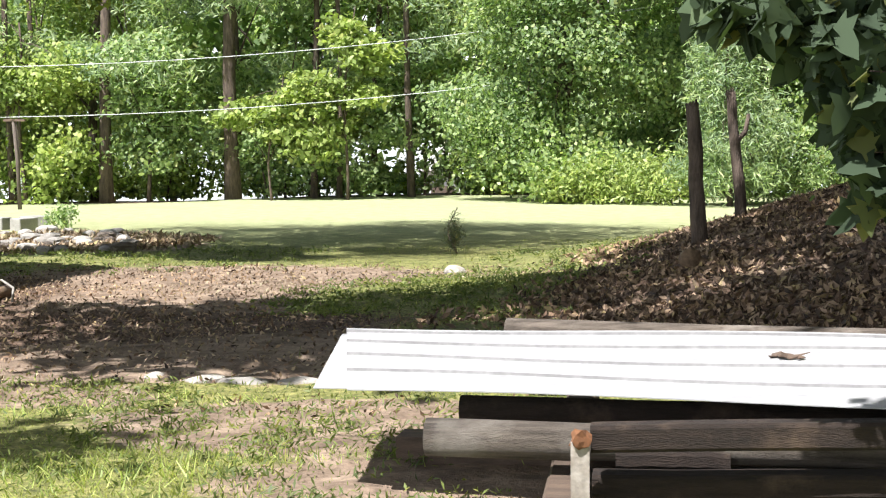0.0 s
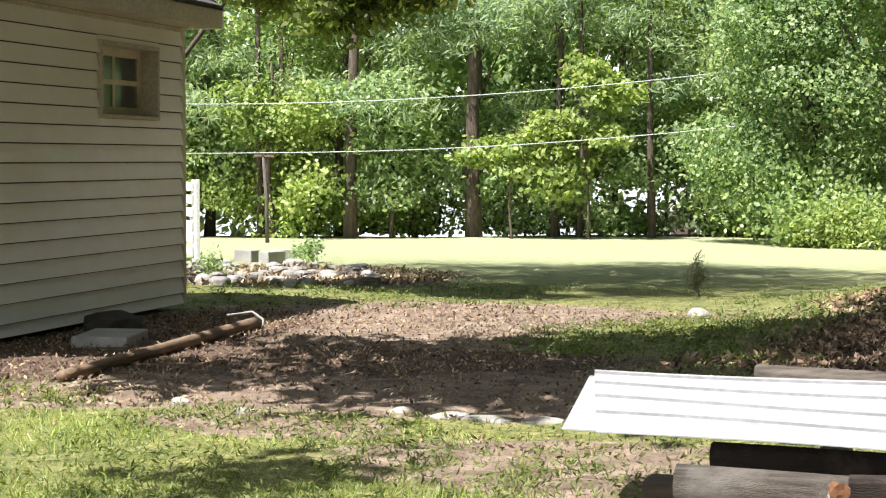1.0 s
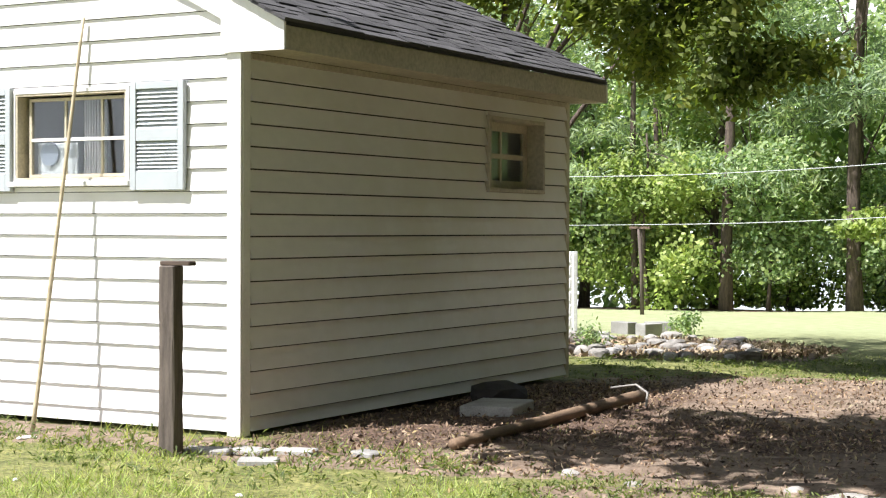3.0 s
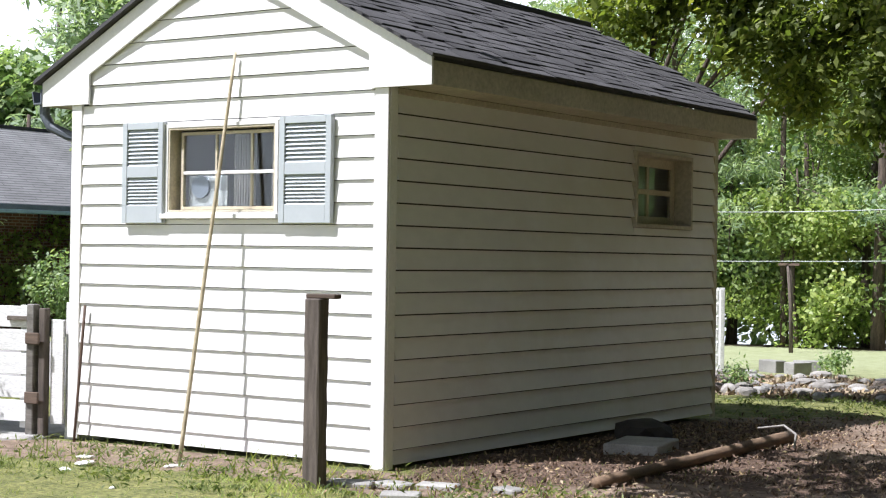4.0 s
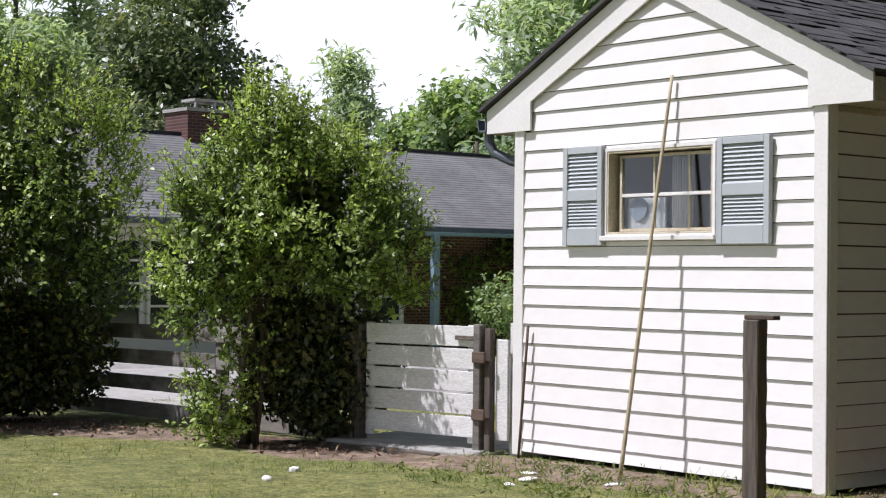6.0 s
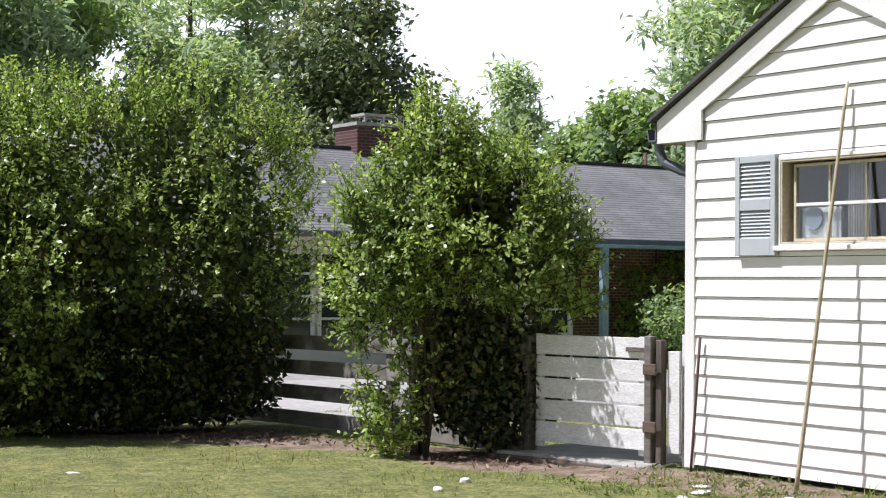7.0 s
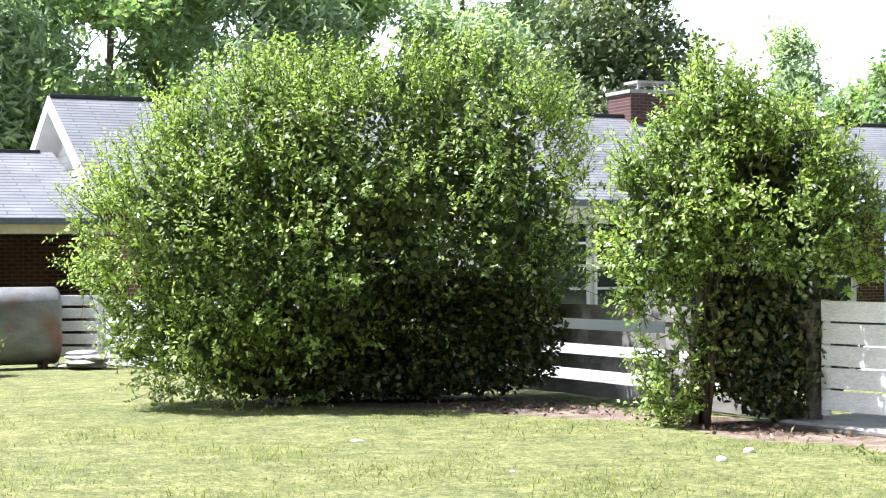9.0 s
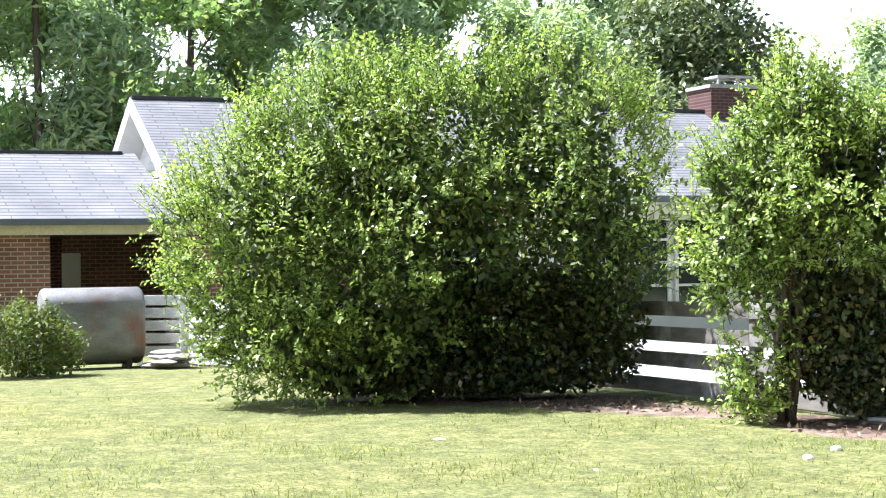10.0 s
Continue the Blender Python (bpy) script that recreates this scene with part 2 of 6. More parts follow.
def ground_material():
    m = bpy.data.materials.new("lawn and soil")
    m.use_nodes = True
    nt = m.node_tree
    p = nt.nodes["Principled BSDF"]
    soil = nt.nodes.new("ShaderNodeAttribute")
    soil.attribute_name = "soil"
    mulch = nt.nodes.new("ShaderNodeAttribute")
    mulch.attribute_name = "mulch"
    fine, mid, broad = noise_out(nt, 28, 5, None, 0.7), noise_out(nt, 5, 5), noise_out(nt, 0.35, 4)
    lawn = ramp(nt, mid, [(0.3, (0.116, 0.127, 0.0388)), (0.5, (0.182, 0.194, 0.0636)), (0.72, (0.287, 0.279, 0.112))])
    lawn = mixed(nt, 1.0, lawn, ramp(nt, broad, [(0.3, (0.85, 0.9, 0.85)), (0.7, (1.15, 1.08, 1.0))]), "MULTIPLY")
    lawn = mixed(nt, 1.0, lawn, ramp(nt, fine, [(0.36, (0.4, 0.46, 0.36)), (0.64, (1.45, 1.4, 1.4))]), "MULTIPLY")
    place = nt.nodes.new("ShaderNodeSeparateXYZ")
    nt.links.new(nt.nodes.new("ShaderNodeNewGeometry").outputs["Position"], place.inputs[0])
    # lawn colour turns paler from y 9 to y 17
    dry = nt.nodes.new("ShaderNodeMapRange")
    dry.inputs["From Min"].default_value, dry.inputs["From Max"].default_value = 9.0, 17.0
    dry.inputs["To Max"].default_value = 0.85
    nt.links.new(place.outputs["Y"], dry.inputs["Value"])
    lawn = mixed(nt, dry.outputs[0], lawn, ramp(nt, mid, [(0.3, (0.31, 0.345, 0.175)), (0.7, (0.42, 0.45, 0.27))]))
    dirt = ramp(nt, mid, [(0.3, (0.138, 0.0969, 0.0657)), (0.52, (0.269, 0.198, 0.14)), (0.72, (0.407, 0.316, 0.229))])
    dirt = mixed(nt, 1.0, dirt, ramp(nt, fine, [(0.3, (0.6, 0.6, 0.6)), (0.7, (1.15, 1.15, 1.15))]), "MULTIPLY")
    litter = ramp(nt, noise_out(nt, 28, 5, None, 0.7), [(0.35, (0.0453, 0.0306, 0.0212)), (0.52, (0.127, 0.0806, 0.0537)), (0.7, (0.272, 0.184, 0.126))])
    add = nt.nodes.new("ShaderNodeMath")
    add.operation = "MULTIPLY_ADD"
    nt.links.new(mid, add.inputs[0])
    add.inputs[1].default_value = 0.9
    nt.links.new(soil.outputs["Fac"], add.inputs[2])
    edge = ramp(nt, add.outputs[0], [(0.82, (0, 0, 0)), (1.05, (1, 1, 1))])
    col = mixed(nt, edge, lawn, dirt)
    add2 = nt.nodes.new("ShaderNodeMath")
    add2.operation = "MULTIPLY_ADD"
    nt.links.new(mid, add2.inputs[0])
    add2.inputs[1].default_value = 0.9
    nt.links.new(mulch.outputs["Fac"], add2.inputs[2])
    col = mixed(nt, ramp(nt, add2.outputs[0], [(0.82, (0, 0, 0)), (1.05, (1, 1, 1))]), col, litter)
    nt.links.new(col, p.inputs["Base Color"])
    p.inputs["Roughness"].default_value = 0.95
    b = nt.nodes.new("ShaderNodeBump")
    b.inputs["Strength"].default_value = 0.8
    b.inputs["Distance"].default_value = 0.03
    nt.links.new(fine, b.inputs["Height"])
    nt.links.new(b.outputs[0], p.inputs["Normal"])
    return m


M_ground = ground_material()


# ---- building helpers ----
def link_mesh(name, me, material, parent=None, label=""):
    ob = new(name, me)
    if material and not me.materials:
        me.materials.append(material)
    if parent:
        ob.parent = parent
    if label:
        ob["label"] = label
    return ob


def part(name, bm, material, parent=None, label="", smooth=False):
    me = bpy.data.meshes.new(name)
    bm.normal_update()
    bm.to_mesh(me)
    bm.free()
    if smooth:
        me.polygons.foreach_set("use_smooth", [True] * len(me.polygons))
    return link_mesh(name, me, material, parent, label)


def empty(name, at, label, category, group="", kind="", rz=0.0):
    ob = new(name)
    ob.matrix_world = pose(*at, 0, 0, rz)
    return tagged(ob, label, category, group, kind)


def box(bm, x0, x1, y0, y1, z0, z1, bevel=0.0):
    r = bmesh.ops.create_cube(bm, size=1.0, matrix=Matrix.Translation(((x0 + x1) / 2, (y0 + y1) / 2, (z0 + z1) / 2)) @ Matrix.Diagonal((x1 - x0, y1 - y0, z1 - z0, 1)))
    if bevel:
        es = list({e for v in r["verts"] for e in v.link_edges})
        bmesh.ops.bevel(bm, geom=es, offset=bevel, segments=1, affect="EDGES")
    return bm


def boxed(x0, x1, y0, y1, z0, z1, bevel=0.004):
    return box(bmesh.new(), x0, x1, y0, y1, z0, z1, bevel)


def extrude_poly(bm, pts, way):
    """A prism: the polygon pts swept along way."""
    a = [bm.verts.new(p) for p in pts]
    b = [bm.verts.new(Vector(p) + Vector(way)) for p in pts]
    bm.faces.new(a)
    bm.faces.new(b[::-1])
    n = len(pts)
    for i in range(n):
        bm.faces.new((a[(i + 1) % n], a[i], b[i], b[(i + 1) % n]))
    bmesh.ops.recalc_face_normals(bm, faces=bm.faces)
    return bm


def tube(bm, pts, radii, sides=8, wobble=0.0, rng=None):
    """A tapered round bar along pts."""
    rings = []
    for i, p in enumerate(pts):
        p = Vector(p)
        d = (Vector(pts[min(i + 1, len(pts) - 1)]) - Vector(pts[max(i - 1, 0)])).normalized()
        u = d.orthogonal().normalized() if i == 0 else (u - d * u.dot(d)).normalized()
        w = d.cross(u)
        ring = []
        for k in range(sides):
            a = 2 * math.pi * k / sides
            r = radii[i] * (1 + (rng.uniform(-wobble, wobble) if rng else 0))
            ring.append(bm.verts.new(p + (u * math.cos(a) + w * math.sin(a)) * r))
        rings.append(ring)
    for a, b in zip(rings, rings[1:]):
        for k in range(sides):
            bm.faces.new((a[k], a[(k + 1) % sides], b[(k + 1) % sides], b[k]))
    bm.faces.new(rings[0][::-1])
    bm.faces.new(rings[-1])
    return bm


def np_mesh(name, verts, quads, smooth=False):
    me = bpy.data.meshes.new(name)
    nv, nf = len(verts), len(quads)
    k = quads.shape[1]
    me.vertices.add(nv)
    me.vertices.foreach_set("co", np.ascontiguousarray(verts, np.float32).ravel())
    me.loops.add(nf * k)
    me.loops.foreach_set("vertex_index", np.ascontiguousarray(quads, np.int32).ravel())
    me.polygons.add(nf)
    me.polygons.foreach_set("loop_start", np.arange(0, nf * k, k, dtype=np.int32))
    if smooth:
        me.polygons.foreach_set("use_smooth", np.ones(nf, bool))
    me.update(calc_edges=True)
    me.validate()
    return me


def unit(v):
    return v / np.maximum(np.linalg.norm(v, axis=1, keepdims=True), 1e-9)


def leaves(name, at, size, rng, up=0.35, out=None, slim=0.5, droop=0.2):
    """One mesh of folded leaves at the points `at`; size: the lengths."""
    n = len(at)
    size = np.broadcast_to(size, (n,))[:, None]
    nor = rng.normal(size=(n, 3))
    nor += np.array(-SUN_WAY) * up * 1.8
    if out is not None:
        nor += out * 1.2
    nor = unit(nor)
    along = rng.normal(size=(n, 3))
    along[:, 2] -= droop * 2
    along = unit(along - nor * (along * nor).sum(1, keepdims=True))
    side = np.cross(nor, along)
    tip, base = at + along * size * 0.5, at - along * size * 0.5
    mid = at + nor * size * -0.06
    fold = nor * size * 0.14
    l, r = mid + side * size * slim * 0.5 + fold, mid - side * size * slim * 0.5 + fold
    v = np.stack([base, r, tip, l], 1).reshape(-1, 3)
    return np_mesh(name, v, np.arange(n * 4).reshape(-1, 4))


def clumped(rng, blobs, clumps, per, spread, shell=0.55, gaps=0.0, flat=1.0):
    """Points in clumps through the outer part of ellipsoids: blobs of (centre, radii). Also gives the way out of the crown."""
    w = np.array([r[0] * r[1] + r[1] * r[2] for _, r in blobs])
    pick = rng.choice(len(blobs), clumps, p=w / w.sum())
    c = np.array([b[0] for b in blobs], float)[pick]
    r = np.array([b[1] for b in blobs], float)[pick]
    d = unit(rng.normal(size=(clumps, 3)))
    rad = shell + (1.05 - shell) * rng.random(clumps) ** 0.6
    mids = c + d * r * rad[:, None]
    if gaps:
        keep = np.array([noise.noise(Vector(p) * 1.5) > gaps - 0.5 for p in mids])
        mids, d = mids[keep], d[keep]
    s = rng.normal(size=(len(mids), per, 3)) * spread
    s[:, :, 2] *= flat
    return (mids[:, None] + s).reshape(-1, 3), np.repeat(d, per, 0)


# ---- ground ----
def smooth(a, b, v):
    t = np.clip((v - a) / (b - a), 0, 1)
    return t * t * (3 - 2 * t)


def gz(x, y):
    """Height of the ground."""
    x, y = np.asarray(x, float), np.asarray(y, float)
    z = -0.012 * np.clip(-x - 1, 0, 22) - 0.014 * np.clip(y - 3, 0, 26)
    m = np.exp(-(((x - 9.6) / 2.9) ** 2 + ((y - 5.5) / 5.2) ** 2) ** 1.2)
    z = z + 0.95 * m
    z = z - 4.4 * smooth(28, 52, y - 0.33 * np.clip(x, -14, 3))
    return z + 0.012 * np.sin(x * 1.7 + y * 0.6) * np.cos(y * 1.3 - x * 0.4) * smooth(0.3, 2, np.hypot(x, y))


def patch(x, y, cx, cy, rx, ry, turn=0.0):
    a = radians(turn)
    u, v = (x - cx) * math.cos(a) + (y - cy) * math.sin(a), -(x - cx) * math.sin(a) + (y - cy) * math.cos(a)
    return 1 - smooth(0.6, 1.25, np.hypot(u / rx, v / ry))


def soil(x, y):
    """Bare ground: 1 where no grass grows."""
    s = patch(x, y, 2.6, 4.2, 3.0, 2.9, 20)
    for a in ((3.6, 0.6, 2.6, 1.2, 0), (5.2, -1.6, 1.3, 0.75, 0), (6.4, -2.8, 1.6, 0.7, 0), (0.9, -0.45, 2.2, 0.5, 4), (-2.2, -0.55, 2.4, 0.55, 4),
              (-4.4, -0.95, 0.9, 0.5, 0), (-7.4, -1.5, 1.9, 0.6, 12), (-1.2, 9.6, 2.6, 1.3, 0), (3.4, -1.0, 0.8, 0.4, 0)):
        s = np.maximum(s, patch(x, y, *a))
    return s * (1 - 0.9 * patch(x, y, 4.6, 3.7, 0.9, 1.5, -10))


def mulched(x, y):
    """Dead leaves and wood chips on the ground."""
    s = np.maximum(patch(x, y, 9.4, 4.6, 3.2, 4.8, 8), patch(x, y, 8.2, 2.4, 2.5, 2.9))
    # last patch: the big bush's ground shade is put into the litter colour
    for a in ((2.6, 1.7, 2.6, 0.9, 10), (0.8, 2.5, 1.2, 3.2, 0), (-1.0, 9.7, 1.9, 0.8, 0), (-5.0, -0.8, 0.9, 0.5, 0), (-8.9, -2.2, 2.0, 0.9, 50)):
        s = np.maximum(s, 0.85 * patch(x, y, *a))
    return np.maximum(s, smooth(26.0, 27.2, y - 0.33 * np.clip(x, -14, 3)) * 0.9)


def build_ground():
    def axis(a, b, step, far):
        mid = np.arange(a, b, step)
        out = np.geomspace(step, far, 34)
        return np.concatenate([a - np.cumsum(out)[::-1], mid, b + np.cumsum(out)])
    xs, ys = axis(-13, 11.5, 0.16, 420), axis(-9.5, 13, 0.16, 420)
    gx, gy = np.meshgrid(xs, ys)
    x, y = gx.ravel(), gy.ravel()
    z = gz(x, y)
    rng = np.random.default_rng(4)
    near = (np.abs(x) < 14) & (np.abs(y) < 14)
    z = z + near * rng.normal(size=len(z)) * 0.006 * (0.4 + 1.6 * np.maximum(soil(x, y), mulched(x, y)))
    nx = len(xs)
    i = (np.arange(len(ys) - 1)[:, None] * nx + np.arange(nx - 1)[None]).ravel()
    me = np_mesh("ground", np.stack([x, y, z], 1), np.stack([i, i + 1, i + nx + 1, i + nx], 1), True)
    for key, f in (("soil", soil), ("mulch", mulched)):
        at = me.attributes.new(key, "FLOAT", "POINT")
        at.data.foreach_set("value", f(x, y).astype(np.float32))
    tagged(link_mesh("ground", me, M_ground), "mown lawn with bare dirt and dead leaf patches", "ground", kind="structure")


build_ground()
bm = bmesh.new()
bmesh.ops.create_grid(bm, x_segments=2, y_segments=2, size=1, matrix=Matrix.Translation((0, 260, -3.6)) @ Matrix.Diagonal((500, 200, 1, 1)))
tagged(part("water", bm, M_water), "still lake reflecting a bright sky", "water", kind="structure")

# ---- the shed ----
SW, SL, SH, RX, RZ = 3.0, 5.12, 2.590, -1.47, 3.74    # width, length, soffit height, ridge
HALF, INNER, PITCH = 1.86, 1.345, 0.525                # eave and boxed corner from the ridge, slope
shed = empty("shed", (0, 0, 0), "small white lap-sided garden shed with a grey shingle gable roof", "shed")


def rake_z(x):
    return RZ - abs(x - RX) * PITCH - 0.10


def build_shed():
    lap, th = 0.152, 0.034
    # front wall core with the window opening, behind the boards; dark to draw the shade between laps
    wx0, wx1, wz0, wz1 = -2.01, -0.93, 1.715, 2.385
    core = bmesh.new()
    for x0, x1, z0, z1 in ((-SW, wx0, 0.05, SH), (wx1, 0, 0.05, SH), (wx0, wx1, 0.05, wz0), (wx0, wx1, wz1, SH)):
        box(core, x0, x1, 0.0, 0.10, z0, z1)
    extrude_poly(core, [(-SW, 0.0, SH), (0, 0.0, SH), (RX, 0.0, rake_z(RX))], (0, 0.10, 0))
    part("front_wall", core, M_asphalt_edge, shed)
    wy0, wy1, sz0, sz1 = 3.49, 4.57, 1.715, 2.365
    core = bmesh.new()
    for y0, y1, z0, z1 in ((0.1, wy0, 0.05, SH), (wy1, SL, 0.05, SH), (wy0, wy1, 0.05, sz0), (wy0, wy1, sz1, SH)):
        box(core, -0.10, 0.0, y0, y1, z0, z1)
    # side core equally dark, for shade lines under the laps
    part("side_wall", core, M_asphalt_edge, shed)
    part("side_wall", box(bmesh.new(), -SW, -SW + 0.1, 0.1, SL, 0.05, SH), M_siding, shed)
    core = box(bmesh.new(), -SW + 0.1, -0.1, SL - 0.1, SL, 0.05, SH)
    extrude_poly(core, [(-SW, SL - 0.1, SH), (0, SL - 0.1, SH), (RX, SL - 0.1, rake_z(RX))], (0, 0.1, 0))
    part("back_wall", core, M_siding, shed)
    part("floor", box(bmesh.new(), -SW + 0.1, -0.1, 0.1, SL - 0.1, 0.04, 0.10), M_darkwood, shed)
    part("ceiling", box(bmesh.new(), -SW + 0.1, -0.1, 0.1, SL - 0.1, SH - 0.05, SH - 0.01), M_dark, shed)

    def board(a, b, z, normal_axis, lo=0.003, hi=th, c0=None, c1=None):
        """One lap board from a to b along the wall, thick at the foot."""
        b2 = bmesh.new()
        # boards stop short, so the dark core draws a shade line under each lap
        zt = z + lap - (0.005 if normal_axis == "y" else 0.011)
        z = max(z, 0.032)
        if normal_axis == "y":
            hi = 0.019
            c0, c1 = (a if c0 is None else c0), (b if c1 is None else c1)
            pts = [(a, -hi, z), (b, -hi, z), (c1, -lo, zt), (c0, -lo, zt), (a, 0, z), (b, 0, z), (c1, 0.0, zt), (c0, 0.0, zt)]
        else:
            pts = [(hi, a, z), (hi, b, z), (lo, b, zt), (lo, a, zt), (0, a, z), (0, b, z), (0.0, b, zt), (0.0, a, zt)]
        v = [b2.verts.new(p) for p in pts]
        for f in ((0, 1, 2, 3), (0, 4, 5, 1), (1, 5, 6, 2), (3, 7, 4, 0), (2, 6, 7, 3)):
            b2.faces.new([v[i] for i in f])
        bmesh.ops.recalc_face_normals(b2, faces=b2.faces)
        part("siding_board", b2, M_siding, shed)

    rows = 24
    for i in range(rows):
        z = -0.02 + i * lap
        if z + lap < SH + 0.02:
            if z + lap > wz0 - 0.03 and z < wz1 + 0.02:
                board(-SW + 0.09, wx0 - 0.004, z, "y")
                board(wx1 + 0.004, -0.09, z, "y")
            else:
                board(-SW + 0.09, -0.09, z, "y")
            if z + lap > sz0 - 0.03 and z < sz1 + 0.02:
                board(0.09, wy0 - 0.004, z, "x")
                board(wy1 + 0.004, SL - 0.04, z, "x")
            else:
                board(0.09, SL - 0.04, z, "x")
        else:
            def xr(zz):
                return max(0.03, (RZ - 0.10 - zz) / PITCH)
            if RZ - 0.12 - z > 0.03:
                w0, w1 = min(xr(z), 1.37), min(xr(z + lap), 1.37)
                board(RX - w0, RX + w0, z, "y", c0=RX - w1, c1=RX + w1)
    part("siding_board", boxed(wx0 - 0.002, wx1 + 0.002, -0.017, 0.0, 1.652, wz0 - 0.027, 0.002), M_siding, shed)
    part("siding_board", boxed(wx0 - 0.002, wx1 + 0.002, -0.017, 0.0, wz1 + 0.002, 2.406, 0.002), M_siding, shed)
    part("siding_board", boxed(0.0, 0.030, wy0 - 0.002, wy1 + 0.002, 1.652, sz0 - 0.003, 0.002), M_siding, shed)
    part("siding_board", boxed(0.0, 0.030, wy0 - 0.002, wy1 + 0.002, sz1 + 0.003, 2.403, 0.002), M_siding, shed)
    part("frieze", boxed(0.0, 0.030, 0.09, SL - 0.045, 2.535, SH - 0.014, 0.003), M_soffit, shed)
    # corner boards
    part("corner_board", boxed(-0.09, 0.024, -0.026, 0.0, 0.0, SH), M_trim, shed)
    part("corner_board", boxed(0.0, 0.026, 0.0, 0.085, 0.0, SH), M_trim, shed)
    part("corner_board", boxed(-SW - 0.02, -SW + 0.09, -0.026, 0.0, 0.0, SH), M_trim, shed)
    part("corner_board", boxed(0.0, 0.024, SL - 0.04, SL + 0.03, 0.0, SH), M_sash, shed)
    # roof deck, soffits, fascias, rake boards
    y0, y1 = -0.05, SL + 0.07
    for s in (-1, 1):
        ex = RX + s * HALF
        bm = extrude_poly(bmesh.new(), [(RX, y0 + 0.03, RZ - 0.028), (ex, y0 + 0.03, RZ - 0.028 - PITCH * HALF), (ex, y0 + 0.03, RZ - PITCH * HALF), (RX, y0 + 0.03, RZ)], (0, y1 - y0 - 0.03, 0))
        part("roof_deck", bm, M_asphalt_edge, shed)
        wall_x = 0.026 if s > 0 else -SW - 0.02
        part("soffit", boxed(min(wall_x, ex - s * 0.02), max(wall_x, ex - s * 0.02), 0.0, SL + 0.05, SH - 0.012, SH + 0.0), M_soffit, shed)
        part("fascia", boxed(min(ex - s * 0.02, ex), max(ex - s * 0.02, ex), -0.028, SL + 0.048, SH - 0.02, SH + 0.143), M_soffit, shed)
        zt = RZ - PITCH * HALF - 0.01
        # boxed gable corner and sloping rake board
        inner = RX + s * INNER
        drop = 0.225
        pts = [(ex, y0, SH - 0.02), (ex, y0, zt), (RX, y0, RZ - 0.01), (RX, y0, RZ - 0.01 - drop), (inner, y0, RZ - 0.01 - drop - PITCH * INNER), (inner, y0, SH - 0.02)]
        part("rake_board", extrude_poly(bmesh.new(), pts, (0, 0.02, 0)), M_trim, shed)
        pts = [(ex, SL + 0.05, SH - 0.02), (ex, SL + 0.05, zt), (RX, SL + 0.05, RZ - 0.01), (RX, SL + 0.05, RZ - 0.01 - drop), (inner, SL + 0.05, RZ - drop - PITCH * INNER), (inner, SL + 0.05, SH - 0.02)]
        part("rake_board", extrude_poly(bmesh.new(), pts, (0, 0.02, 0)), M_trim, shed)
    # front window
    win = part("window_frame", frame_bm(wx0, wx1, wz0, wz1, 0.024, -0.035, 0.05), M_trim, shed)
    part("reveal", frame_bm(wx0 + 0.026, wx1 - 0.026, wz0 + 0.026, wz1 - 0.026, 0.014, -0.03, 0.09), M_sash, win)
    part("window_sill", boxed(wx0 - 0.02, wx1 + 0.02, -0.07, -0.02, wz0 - 0.025, wz0 + 0.012), M_trim, win)
    gx0, gx1, gz0, gz1 = wx0 + 0.085, wx1 - 0.05, wz0 + 0.045, wz1 - 0.055
    part("sash", frame_bm(gx0, gx1, gz0, gz1, 0.022, 0.045, 0.075), M_sash, win)
    for x in (gx0 + (gx1 - gx0) * 0.36, -1.245):
        part("muntin", boxed(x - 0.010, x + 0.010, 0.05, 0.072, gz0, gz1, 0.002), M_sash, win)
    zm = 2.03
    part("muntin", boxed(gx0, gx1, 0.046, 0.074, zm - 0.012, zm + 0.012, 0.002), M_trim, win)
    g = part("pane", boxed(gx0, gx1, 0.058, 0.062, gz0, gz1, 0), M_glass, win)
    g.visible_shadow = False
    # curtain behind the panes
    bm = bmesh.new()
    n = 40
    for x0, x1 in ((gx0 + 0.42, gx0 + 0.62), (gx0 + 0.78, gx1 + 0.02)):
        prev = None
        for i in range(n + 1):
            x = x0 + (x1 - x0) * i / n
            y = 0.16 + 0.018 * math.sin(i * 1.3)
            pr = (bm.verts.new((x, y, gz0 - 0.05)), bm.verts.new((x, y, gz1 + 0.03)))
            if prev:
                bm.faces.new((prev[0], pr[0], pr[1], prev[1]))
            prev = pr
    part("curtain", bm, M_curtain, win, "faded grey curtain", True)
    # grey white panel with a round dark disc behind the lower left pane
    fan = part("pale_panel", boxed(gx0 + 0.02, gx0 + 0.40, 0.11, 0.13, gz0 - 0.02, zm - 0.02, 0.004), M_panel, win, "grey white panel behind the lower left pane")
    bm = bmesh.new()
    bmesh.ops.create_cone(bm, cap_ends=True, segments=28, radius1=0.085, radius2=0.085, depth=0.02, matrix=Matrix.Translation((gx0 + 0.15, 0.10, gz0 + 0.17)) @ Matrix.Rotation(radians(90), 4, "X"))
    part("dark_disc", bm, M_gutter, win, "round dark disc before the panel")
    # side window
    sw = part("window_frame", side_frame(wy0, wy1, sz0, sz1, 0.032, -0.16, 0.048), M_soffit, shed)
    part("sash", side_frame(wy0 + 0.033, wy1 - 0.033, sz0 + 0.033, sz1 - 0.033, 0.075, -0.155, -0.12), M_sash, sw)
    ym = (wy0 + wy1) / 2
    part("muntin", boxed(-0.15, -0.125, ym - 0.02, ym + 0.02, sz0 + 0.05, sz1 - 0.05, 0.002), M_sash, sw)
